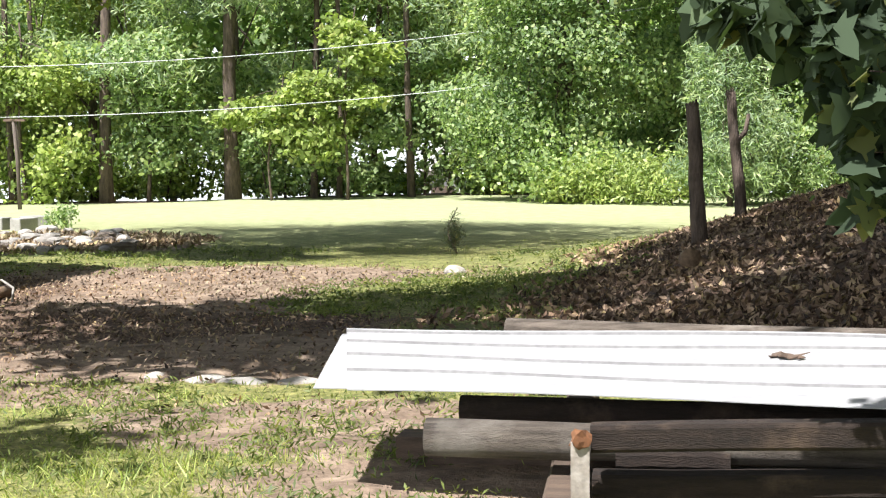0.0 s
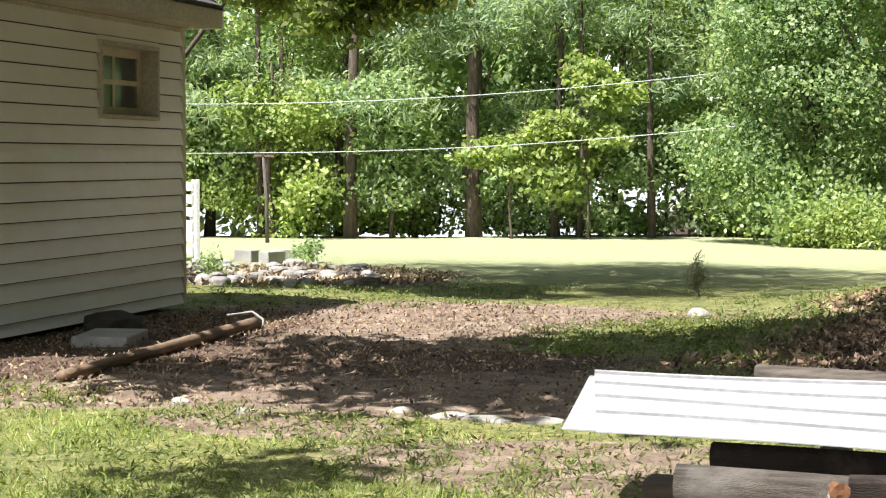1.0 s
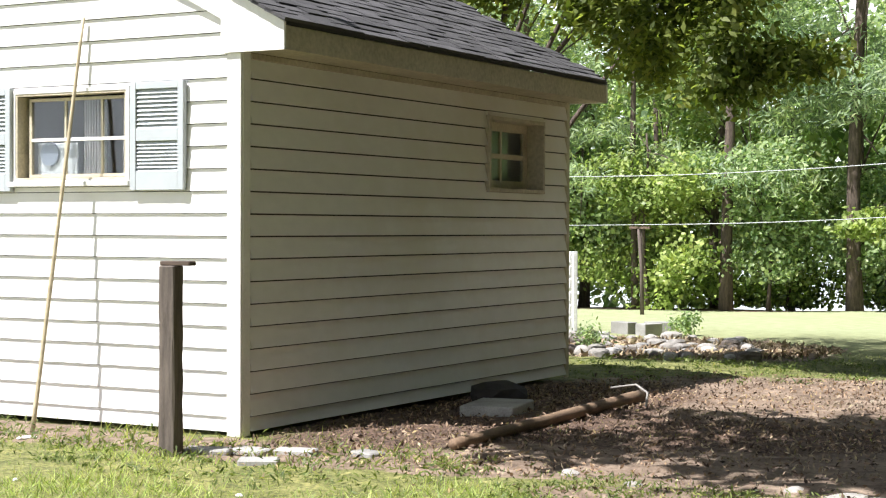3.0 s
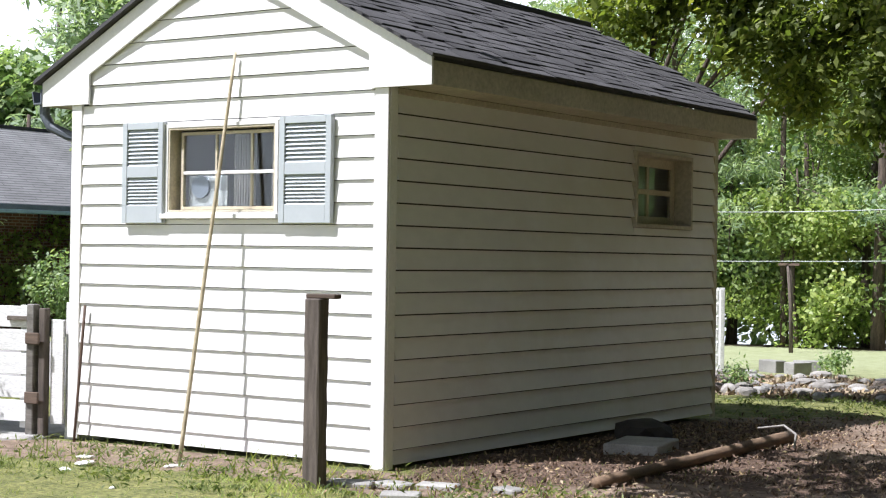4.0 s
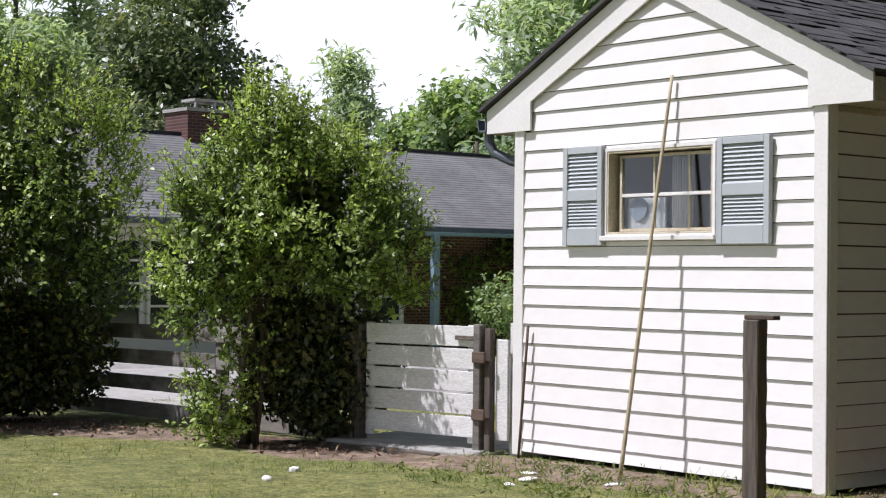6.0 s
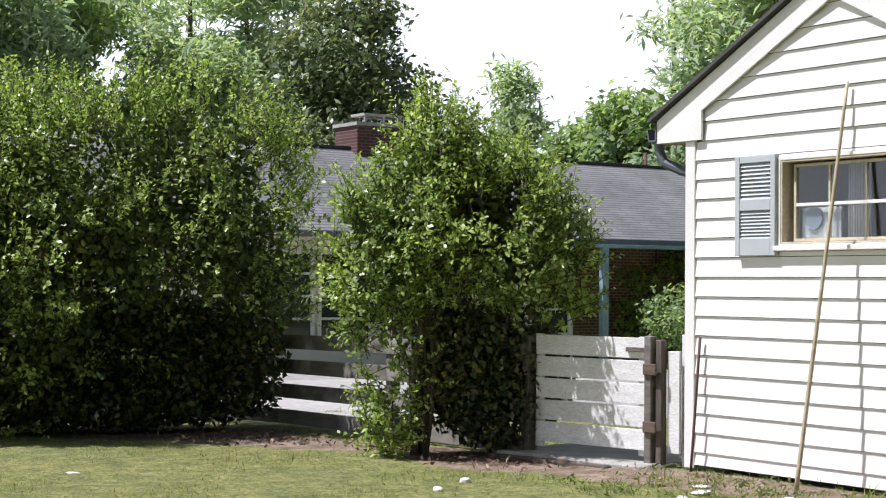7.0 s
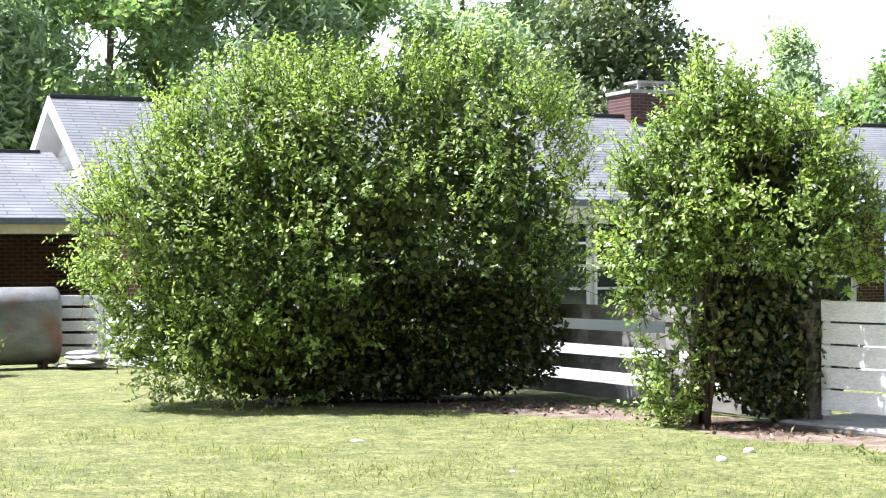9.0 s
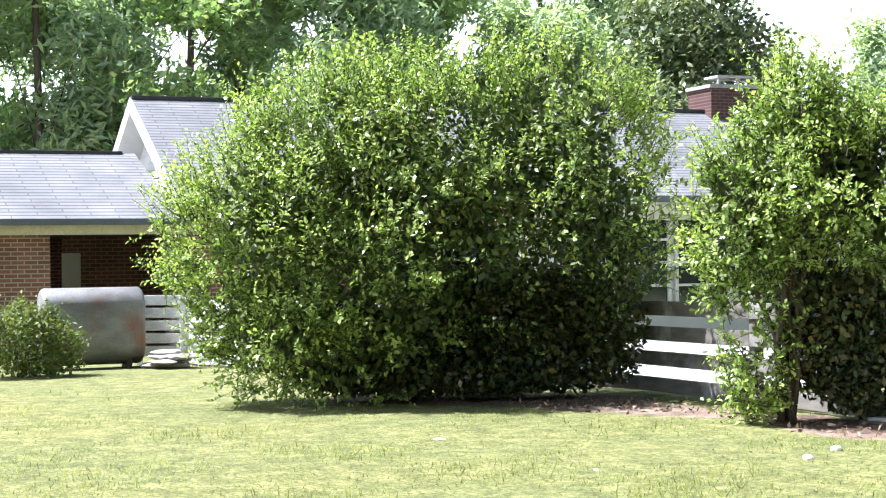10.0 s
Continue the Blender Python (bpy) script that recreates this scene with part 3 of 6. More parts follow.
    part("muntin", boxed(-0.152, -0.123, wy0 + 0.06, wy1 - 0.06, (sz0 + sz1) / 2 - 0.025, (sz0 + sz1) / 2 + 0.02, 0.002), M_sash, sw)
    g = part("pane", boxed(-0.14, -0.136, wy0 + 0.06, wy1 - 0.06, sz0 + 0.05, sz1 - 0.05, 0), M_glass, sw)
    g.visible_shadow = False
    # shutters
    for x0, x1, z0, z1 in ((-2.43, -2.012, 1.658, 2.405), (-0.895, -0.431, 1.658, 2.403)):
        zc = (z0 + z1) / 2
        sh = part("shutter", boxed(x0 + 0.045, x1 - 0.045, -0.027, -0.021, z0 + 0.1, z1 - 0.04, 0), M_shutter, shed, "blue-grey louvred shutter")
        for a, b in ((x0, x0 + 0.05), (x1 - 0.05, x1)):
            part("stile", boxed(a, b, -0.064, -0.022, z0, z1, 0.003), M_shutter, sh)
        for a, b in ((z0, z0 + 0.13), (zc - 0.035, zc + 0.05), (z1 - 0.05, z1)):
            part("rail", boxed(x0 + 0.05, x1 - 0.05, -0.062, -0.024, a, b, 0.003), M_shutter, sh)
        for a, b in ((z0 + 0.13, zc - 0.035), (zc + 0.05, z1 - 0.05)):
            n = 8 if a < zc - 0.1 and b < zc else 9
            for k in range(n):
                zz = a + (b - a) * (k + 0.5) / n
                s = bmesh.new()
                extrude_poly(s, [(x0 + 0.05, -0.055, zz - 0.016), (x0 + 0.05, -0.050, zz - 0.018), (x0 + 0.05, -0.030, zz + 0.012), (x0 + 0.05, -0.034, zz + 0.014)], (x1 - x0 - 0.10, 0, 0))
                part("slat", s, M_shutter, sh)
    # gutter and its elbow
    ex = RX - HALF
    g = bmesh.new()
    extrude_poly(g, [(ex - 0.11, -0.06, SH + 0.10), (ex - 0.09, -0.06, SH + 0.0), (ex - 0.001, -0.06, SH + 0.0), (ex - 0.001, -0.06, SH + 0.115), (ex - 0.012, -0.06, SH + 0.115), (ex - 0.012, -0.06, SH + 0.012), (ex - 0.082, -0.06, SH + 0.012), (ex - 0.10, -0.06, SH + 0.10)], (0, SL + 0.3, 0))
    gut = part("gutter", g, M_gutter, shed)
    part("downspout", tube(bmesh.new(), [(ex - 0.045, 0.02, SH + 0.02), (ex - 0.045, 0.02, SH - 0.08), (ex + 0.0, 0.04, SH - 0.17), (ex + 0.14, 0.10, SH - 0.24), (ex + 0.30, 0.14, SH - 0.27), (ex + 0.40, 0.15, SH - 0.34), (ex + 0.41, 0.15, 0.1)], [0.042] * 7, 10), M_gutter, gut)


def frame_bm(x0, x1, z0, z1, w, y0, y1):
    bm = bmesh.new()
    box(bm, x0, x0 + w, y0, y1, z0, z1)
    box(bm, x1 - w, x1, y0, y1, z0, z1)
    box(bm, x0 + w, x1 - w, y0, y1, z0, z0 + w)
    box(bm, x0 + w, x1 - w, y0, y1, z1 - w, z1)
    return bm


def side_frame(y0, y1, z0, z1, w, x0, x1):
    bm = bmesh.new()
    box(bm, x0, x1, y0, y0 + w, z0, z1)
    box(bm, x0, x1, y1 - w, y1, z0, z1)
    box(bm, x0, x1, y0 + w, y1 - w, z0, z0 + w)
    box(bm, x0, x1, y0 + w, y1 - w, z1 - w, z1)
    return bm


build_shed()


def build_shed_shingles():
    """Shingle courses on the seen slope, each shingle a thin lapped tab."""
    rng = random.Random(8)
    slope = Vector((1, 0, -PITCH)).normalized()
    up = Vector((PITCH, 0, 1)).normalized()
    run = (HALF + 0.03) / slope.x
    n = 18
    step = run / n
    kinds = []
    for k in range(4):
        me = bpy.data.meshes.new("shingle")
        b = bmesh.new()
        w, h = 0.30, step * 1.5
        box(b, -w / 2 + 0.003, w / 2 - 0.003, -h, rng.uniform(-0.004, 0.004), 0.0, 0.013 + 0.003 * k)
        b.to_mesh(me)
        b.free()
        me.materials.append(M_shingle)
        kinds.append(me)
    for c in range(n):
        foot = Vector((RX, 0, RZ)) + slope * (step * (c + 1)) + up * 0.006
        y = -0.12 - (c % 3) * 0.1
        while y < SL - 0.05:
            m = Matrix.Translation(foot + Vector((0, max(y + 0.15, 0.05), 0)))
            rot = Matrix((Vector((0, 1, 0)), slope, up)).transposed().to_4x4()
            tilt = Matrix.Rotation(radians(2.6 + rng.uniform(-0.5, 0.6)), 4, "X")
            ob = new("shingle", kinds[rng.randrange(4)])
            ob.parent = shed
            ob.matrix_local = m @ rot @ tilt
            y += 0.30
    # the hidden slope as one sheet
    b = extrude_poly(bmesh.new(), [(RX, -0.10, RZ + 0.004), (RX - HALF - 0.05, -0.10, RZ + 0.004 - PITCH * (HALF + 0.05)), (RX - HALF - 0.05, -0.10, RZ + 0.035 - PITCH * (HALF + 0.05)), (RX, -0.10, RZ + 0.035)], (0, SL + 0.2, 0))
    part("roofing", b, M_shingle, shed)
    part("ridge_cap", boxed(RX - 0.1, RX + 0.1, -0.09, SL + 0.07, RZ - 0.03, RZ + 0.022), M_shingle, shed)


build_shed_shingles()


# ---- things by the shed ----
def lean_tube(name, a, b, r0, r1, mat, label, cat, sides=8, rings=10, wob=0.05, seed=1):
    rng = random.Random(seed)
    pts = [Vector(a).lerp(Vector(b), i / rings) for i in range(rings + 1)]
    rr = [r0 + (r1 - r0) * i / rings for i in range(rings + 1)]
    return tagged(part(name, tube(bmesh.new(), pts, rr, sides, wob, rng), mat, None, "", True), label, cat)


lean_tube("bamboo_pole", (-1.41, -0.47, -0.02), (-1.33, -0.045, 2.88), 0.017, 0.012, M_bamboo, "long yellow bamboo pole leaning on the shed wall", "pole", 8, 14, 0.06)
lean_tube("iron_rod", (-2.84, -0.12, -0.03), (-2.815, -0.05, 1.03), 0.011, 0.011, M_iron, "thin rusty iron rod leaning by the shed corner", "rod", 6, 4, 0.03)

post = empty("fence_post", (0.18, -0.95, 0.0), "weathered square wooden post with a split cap", "post", rz=6)
bm = boxed(-0.056, 0.056, -0.056, 0.056, -0.1, 1.17, 0.008)
bmesh.ops.subdivide_edges(bm, edges=[e for e in bm.edges if abs(e.verts[0].co.z - e.verts[1].co.z) > 0.5], cuts=8)
rr = random.Random(2)
for v in bm.verts:
    v.co += Vector((rr.uniform(-1, 1), rr.uniform(-1, 1), 0)) * 0.004
part("shaft", bm, M_post, post)
bm = boxed(-0.065, 0.15, -0.03, 0.05, 1.17, 1.198, 0.006)
part("cap", bm, M_darkwood, post, "split dark wooden cap")


def rubble(name, at, size, mat, label, cat, seed=0, rz=0.0, group="", sink=0.25, box_like=0.0):
    rng = random.Random(seed)
    bm = bmesh.new()
    bmesh.ops.create_icosphere(bm, subdivisions=2, radius=1.0)
    for v in bm.verts:
        c = v.co.copy()
        if box_like:
            m = max(abs(c.x), abs(c.y), abs(c.z))
            c = c.lerp(c / m * 0.85, box_like)
        c *= 1 + 0.22 * noise.noise(v.co * 1.6 + Vector((seed * 3.1, seed, 0))) * (1 - box_like * 0.6)
        v.co = Vector((c.x * size[0] / 2, c.y * size[1] / 2, c.z * size[2] / 2))
    lo = min(v.co.z for v in bm.verts)
    for v in bm.verts:
        v.co.z -= lo
    ob = part(name, bm, mat, None)
    ob.matrix_world = pose(at[0], at[1], float(gz(at[0], at[1])) - size[2] * sink if len(at) < 3 else at[2], 0, 0, rz)
    return tagged(ob, label, cat, group)

# ---- stack of timber under roofing sheets ----
def bar(name, a, b, w, h, mat, label, cat, group="", rnd=False, seed=0):
    """A squared or round timber from a to b (centre line)."""
    a, b = Vector(a), Vector(b)
    rng = random.Random(seed)
    n = 10
    bm = bmesh.new()
    if rnd:
        tube(bm, [a.lerp(b, i / n) for i in range(n + 1)], [w / 2 * (0.96 + 0.04 * math.cos(i))for i in range(n + 1)], 14, 0.02, rng)
    else:
        d = (b - a).normalized()
        s = d.cross(Vector((0, 0, 1))).normalized()
        u = s.cross(d)
        rings = []
        for i in range(n + 1):
            p = a.lerp(b, i / n) + s * rng.uniform(-0.004, 0.004) + u * rng.uniform(-0.004, 0.004)
            c = 0.012
            prof = [(-w / 2 + c, -h / 2), (w / 2 - c, -h / 2), (w / 2, -h / 2 + c), (w / 2, h / 2 - c), (w / 2 - c, h / 2), (-w / 2 + c, h / 2), (-w / 2, h / 2 - c), (-w / 2, -h / 2 + c)]
            rings.append([bm.verts.new(p + s * x + u * y) for x, y in prof])
        for r0, r1 in zip(rings, rings[1:]):
            for k in range(8):
                bm.faces.new((r0[k], r0[(k + 1) % 8], r1[(k + 1) % 8], r1[k]))
        bm.faces.new(rings[0][::-1])
        bm.faces.new(rings[-1])
        bmesh.ops.recalc_face_normals(bm, faces=bm.faces)
    return tagged(part(name, bm, mat, None, "", rnd), label, cat, group)


G = "timbers in the stack"
bar("round_timber", (5.86, -3.26, 0.285), (9.0, -3.45, 0.29), 0.135, 0.135, M_oldwood, "grey weathered round timber in the stack", "timber", G, True, 1)
bar("round_timber", (5.95, -3.03, 0.345), (9.0, -3.18, 0.35), 0.10, 0.10, M_beam, "dark round timber under the roofing sheets", "timber", G, True, 2)
bar("round_timber", (5.9, -0.99, 0.365), (9.2, -1.45, 0.365), 0.12, 0.12, M_oldwood, "grey weathered round timber behind the sheets", "timber", G, True, 3)
bar("round_timber", (6.9, -3.30, 0.15), (9.1, -3.33, 0.16), 0.13, 0.13, M_oldwood, "grey weathered round timber low in the stack", "timber", G, True, 4)
bar("squared_timber", (6.45, -3.60, 0.360), (9.2, -3.60, 0.45), 0.10, 0.088, M_beam, "shade-darkened brown squared timber", "timber", G, False, 5)
bar("squared_timber", (6.45, -3.50, 0.188), (9.2, -3.50, 0.24), 0.12, 0.078, M_beam, "shade-darkened brown squared timber", "timber", G, False, 6)
bar("squared_timber", (6.52, -3.35, 0.245), (6.9, -3.36, 0.245), 0.08, 0.06, M_beam, "short dark timber end between beams", "timber", G, False, 7)
bar("squared_timber", (6.5, -3.55, 0.05), (9.2, -3.55, 0.05), 0.14, 0.10, M_oldwood, "grey squared timber on the ground", "timber", G, False, 8)
bar("squared_timber", (5.6, -2.3, 0.05), (9.2, -2.4, 0.05), 0.2, 0.12, M_darkwood, "dark squared timber bearing the stack", "timber", G, False, 9)
bar("squared_timber", (6.3, -1.2, 0.17), (6.35, -3.6, 0.09), 0.12, 0.14, M_darkwood, "dark cross timber under the stack", "timber", G, False, 10)
bar("squared_timber", (8.6, -1.0, 0.17), (8.6, -3.6, 0.10), 0.12, 0.14, M_darkwood, "dark cross timber under the stack", "timber", G, False, 11)
stake = empty("steel_stake", (6.42, -3.70, 0.0), "pale flaking steel angle stake with a rusty top", "stake")
bm = box(box(bmesh.new(), -0.03, 0.03, -0.004, 0.004, 0.0, 0.365), -0.03, -0.022, 0.004, 0.045, 0.0, 0.365)
part("shaft", bm, surface("flaking paint", (0.36, 0.33, 0.29), (0.13, 0.10, 0.075), 0.8, 14, 60, None, 0.5, amount=0.9), stake)
rr = random.Random(5)
bm = bmesh.new()
bmesh.ops.create_icosphere(bm, subdivisions=2, radius=0.036)
for v in bm.verts:
    v.co = v.co * rr.uniform(0.7, 1.2) + Vector((0, 0.01, 0.37))
part("rusty_head", bm, surface("orange rust", (0.17, 0.075, 0.032), (0.12, 0.05, 0.02), 0.95, 20, 90), stake)


def roofing_sheet(name, p00, p10, p11, p01, ribs, lift, label):
    """A long ribbed sheet between four corners: 00 near-left, 10 near-right, 11 far-right, 01 far-left."""
    c = [Vector(p) for p in (p00, p10, p11, p01)]
    bm = bmesh.new()
    prof, hs = [0.0], [0.0]
    for m in ribs:
        prof += [m - 0.016, m - 0.015, m + 0.008, m + 0.022]
        hs += [0.0, 0.011, 0.011, 0.0]
    prof, hs = prof + [1.0], hs + [0.0]
    n = 24
    grid = []
    for i in range(n + 1):
        u = i / n
        row = []
        for v, h in zip(prof, hs):
            p = c[0].lerp(c[1], u).lerp(c[3].lerp(c[2], u), v)
            p.z += h + lift + 0.008 * math.sin(u * 9 + v * 4)
            row.append(bm.verts.new(p))
        grid.append(row)
    for a, b in zip(grid, grid[1:]):
        for k in range(len(prof) - 1):
            # the near face of each rib takes the shade grey
            bm.faces.new((a[k], b[k], b[k + 1], a[k + 1])).material_index = 1 if k % 4 == 1 and k < len(prof) - 2 else 0
    bmesh.ops.recalc_face_normals(bm, faces=bm.faces)
    ob = part(name, bm, M_sheet, None)
    ob.data.materials.append(M_rib)
    m = ob.modifiers.new("gauge", "SOLIDIFY")
    m.thickness, m.offset = 0.004, 0.0
    return tagged(ob, label, "roofing sheet", "roofing sheets on the stack")


roofing_sheet("roofing_sheet", (5.41, -3.05, 0.415), (9.3, -3.35, 0.415), (9.3, -2.2, 0.485), (5.31, -2.05, 0.485), (), 0.0, "long white ribbed metal roofing sheet on timbers")
roofing_sheet("roofing_sheet", (5.56, -3.17, 0.415), (9.3, -3.50, 0.415), (9.3, -2.3, 0.50), (5.34, -2.10, 0.495), (0.26, 0.51, 0.76, 0.965), 0.016, "white ribbed metal roofing sheet with a torn hole mark")

# thin dark scrap that stands in for the torn mark on the sheet
bm = bmesh.new()
bmesh.ops.create_grid(bm, x_segments=6, y_segments=3, size=0.5)
rr = random.Random(12)
for v in bm.verts:
    v.co = Vector((v.co.x * 0.13 * rr.uniform(0.7, 1.2), v.co.y * 0.09 * rr.uniform(0.3, 1.3), 0.012 + rr.uniform(-0.008, 0.012)))
ob = part("dead_leaf", bm, M_darkwood)
ob.modifiers.new("thickness", "SOLIDIFY").thickness = 0.003
ob.matrix_world = pose(7.13, -2.62, 0.482, 4, 0, -20)
tagged(ob, "thin dark scrap for the torn mark on the roofing sheet", "leaf")

# ---- gate and board fence ----
FA, FB = Vector((-3.33, -0.11, 0)), Vector((-18.6, -2.86, 0))
FDIR = (FB - FA).normalized()
FTURN = math.degrees(math.atan2(FDIR.y, FDIR.x))


def fence_at(s):
    p = FA + FDIR * s
    return p.x, p.y, float(gz(p.x, p.y))


gate = empty("wooden_gate", fence_at(0.0), "white five-board wooden gate with peeling paint", "gate", rz=FTURN + 180)
# the gate's own x runs from its free end (0) back along the fence (negative)
for k in range(5):
    z = 0.13 + k * 0.184
    part("board", boxed(-1.22, -0.03, -0.012, 0.010, z, z + 0.166, 0.003), M_fence, gate)
for x in (-1.20, -0.08):
    part("stile", boxed(x - 0.045, x + 0.045, 0.012, 0.035, 0.08, 1.04, 0.003), M_fence, gate)
part("latch", boxed(-0.22, 0.05, -0.045, -0.014, 0.92, 0.955, 0.005), M_oldwood, gate, "weathered wooden latch bar")
g2 = empty("gate_post", fence_at(-0.02), "weathered grey gate post with iron hinges", "post", rz=FTURN + 180)
part("shaft", boxed(-0.035, 0.035, -0.06, 0.02, -0.05, 1.05, 0.006), M_greyrail, g2)
part("shaft", boxed(0.06, 0.12, -0.03, 0.04, -0.05, 1.02, 0.006), M_post, g2)
part("hinge", boxed(-0.03, 0.10, -0.085, -0.06, 0.74, 0.83, 0.006), M_darkwood, g2)
part("hinge", boxed(-0.03, 0.10, -0.085, -0.06, 0.28, 0.37, 0.006), M_darkwood, g2)
g3 = empty("leaning_board", fence_at(-0.16), "pale board leaning behind the gate post", "board", rz=FTURN + 180)
part("plank", boxed(0.0, 0.12, 0.02, 0.05, 0.12, 0.93, 0.004), M_fence, g3)
g4 = empty("white_post", fence_at(-0.24), "short white post beside the shed corner", "post", rz=FTURN + 180)
part("shaft", boxed(0.0, 0.09, 0.10, 0.19, -0.05, 1.06, 0.005), M_fence, g4)


def fence_run(corners, label):
    """A four-board fence along straight runs between corners; posts about two metres apart."""
    x0, y0 = corners[0]
    th = empty("board_fence", (x0, y0, float(gz(x0, y0))), label, "fence")
    foot = th.matrix_world.translation
    for k, ((ax, ay), (bx, by)) in enumerate(zip(corners, corners[1:])):
        a, b = Vector((ax, ay, float(gz(ax, ay)))) - foot, Vector((bx, by, float(gz(bx, by)))) - foot
        n = max(1, round((b - a).length / 2.1))
        turn = math.atan2(b.y - a.y, b.x - a.x)
        for i in range(n):
            p, q = a.lerp(b, i / n), a.lerp(b, (i + 1) / n)
            lift = math.atan2(q.z - p.z, (q - p).to_2d().length)
            # bays by the bushes take the shade-greyed wood, the last ones white paint
            if i or not k:
                post = part("post", boxed(-0.05, 0.05, -0.05, 0.05, -0.1, 1.04, 0.004), M_fence if k and i > 1 else M_greyrail, th)
                post.matrix_local = Matrix.Translation(p) @ Matrix.Rotation(turn, 4, "Z")
            for z in (0.03, 0.30, 0.56, 0.82):
                rail = part("rail", boxed(0.003, (q - p).length - 0.003, 0.054, 0.076, z, z + 0.15, 0.003), M_fence if k and i > 1 else M_greyrail, th)
                rail.matrix_local = Matrix.Translation(p) @ Matrix.Rotation(turn, 4, "Z") @ Matrix.Rotation(-lift, 4, "Y")
    last = part("post", boxed(-0.05, 0.05, -0.05, 0.05, -0.1, 1.04, 0.004), M_fence, th)
    last.matrix_local = Matrix.Translation(b) @ Matrix.Rotation(turn, 4, "Z")
    return th


fence_run([(-4.62, -0.34), (-8.9, -0.38), (-17.3, -3.25)], "four-board ranch fence, weathered and shade-greyed, white at one end")
# sunlit concrete patio behind the fence
patio = empty("patio", (-13.0, 5.3, float(gz(-13.0, 5.3))), "broad pale concrete patio behind the board fence", "patio", kind="structure")
for i in range(4):
    for j in range(4):
        part("slab", boxed(-6.4 + 3.2 * i, -3.206 + 3.2 * i, -5.0 + 2.6 * j, -2.406 + 2.6 * j, -0.2, 0.075, 0.01), M_concrete, patio)
slab = empty("concrete_slab", fence_at(0.6), "worn concrete slab under the gate", "slab", rz=FTURN + 180)
part("slab", boxed(-0.9, 0.75, -0.22, 1.2, -0.1, 0.05, 0.02), M_concrete, slab)
part("edge", boxed(-0.9, 0.4, -0.31, -0.224, -0.1, 0.025, 0.01), M_oldwood, slab, "grey board along the slab edge")

# ---- the brick house ----
HX, HE, HR = -22.6, 2.5, 4.58      # front wall, eave and ridge heights
HY0, HY1 = -2.4, 27.0
house = empty("brick_house", (HX, 10, -0.35), "long red brick ranch house with a grey shingle roof", "house")


def hpart(name, bm, mat, label="", parent=None):
    for v in bm.verts:
        v.co -= Vector((HX, 10, -0.35))
    return part(name, bm, mat, parent or house, label)


hpart("wall", box(bmesh.new(), HX - 6.6, HX, HY0 + 0.5, 4.6, -0.6, 2.35), M_brick)
hpart("wall", box(bmesh.new(), HX - 6.6, HX, 4.6, 14.6, -0.6, 2.35), M_trim, "white panelled sunroom wall")
hpart("wall", box(bmesh.new(), HX - 6.6, HX - 1.6, 14.6, HY1, -0.6, 2.35), M_brick)
RXH, RUN = -26.0, 4.0
tilt = (HR - HE) / RUN
for s in (1, -1):
    ex = RXH + s * RUN
    hpart("roof", extrude_poly(bmesh.new(), [(RXH, HY0, HR - 0.12), (ex, HY0, HE - 0.12), (ex, HY0, HE), (RXH, HY0, HR)], (0, HY1 - HY0, 0)), M_far_shingle)
    hpart("barge_board", extrude_poly(bmesh.new(), [(RXH, HY0 - 0.03, HR - 0.30), (ex, HY0 - 0.03, HE - 0.30), (ex, HY0 - 0.03, HE - 0.01), (RXH, HY0 - 0.03, HR - 0.01)], (0, 0.03, 0)), M_trim)
    hpart("soffit", extrude_poly(bmesh.new(), [(RXH, HY0, HR - 0.32), (ex, HY0, HE - 0.32), (ex, HY0, HE - 0.30), (RXH, HY0, HR - 0.30)], (0, 0.5, 0)), M_trim)
hpart("ridge_cap", boxed(RXH - 0.12, RXH + 0.12, HY0, HY1, HR - 0.04, HR + 0.03), M_asphalt_edge)
hpart("gutter", boxed(RXH + RUN, RXH + RUN + 0.1, HY0, HY1, HE - 0.13, HE - 0.01), M_gutter)
hpart("eave_soffit", boxed(HX + 0.004, RXH + RUN - 0.01, HY0, HY1, HE - 0.16, HE - 0.13), M_trim)
for k in range(13):    # gable siding
    z = 2.35 + k * 0.16
    w = max(0.02, (HR - 0.3 - z) / tilt)
    w2 = max(0.01, (HR - 0.3 - z - 0.17) / tilt)
    hpart("siding_board", extrude_poly(bmesh.new(), [(RXH - w, HY0 + 0.47, z), (RXH + w, HY0 + 0.47, z), (RXH + w2, HY0 + 0.49, z + 0.165), (RXH - w2, HY0 + 0.49, z + 0.165)], (0, 0.05, 0)), M_trim)
# carport wing
CE, CR = 2.07, 3.44
for s, ex in ((1, -21.5), (-1, -29.5)):
    hpart("carport_roof", extrude_poly(bmesh.new(), [(-25.5, -13.0, CR - 0.1), (ex, -13.0, CE - 0.1), (ex, -13.0, CE), (-25.5, -13.0, CR)], (0, 13.0 + HY0 - 0.04, 0)), M_far_shingle)
hpart("ridge_cap", boxed(-25.62, -25.38, -13, HY0 - 0.3, CR - 0.04, CR + 0.03), M_asphalt_edge)
hpart("gutter", boxed(-21.5, -21.4, -13, HY0 + 0.1, CE - 0.11, CE), M_gutter)
hpart("carport_beam", boxed(-21.75, -21.55, -13, HY0 + 0.3, 1.80, 1.98), M_sash)
hpart("carport_wall", box(bmesh.new(), -22.1, -21.8, -13, -4.64, -0.6, 1.80), M_brick)
hpart("carport_wall", box(bmesh.new(), -29.0, -28.8, -13, HY0, -0.6, 2.3), M_brick)
hpart("pier", box(bmesh.new(), -22.1, -21.8, -2.55, -1.7, -0.6, 1.80), M_brick)
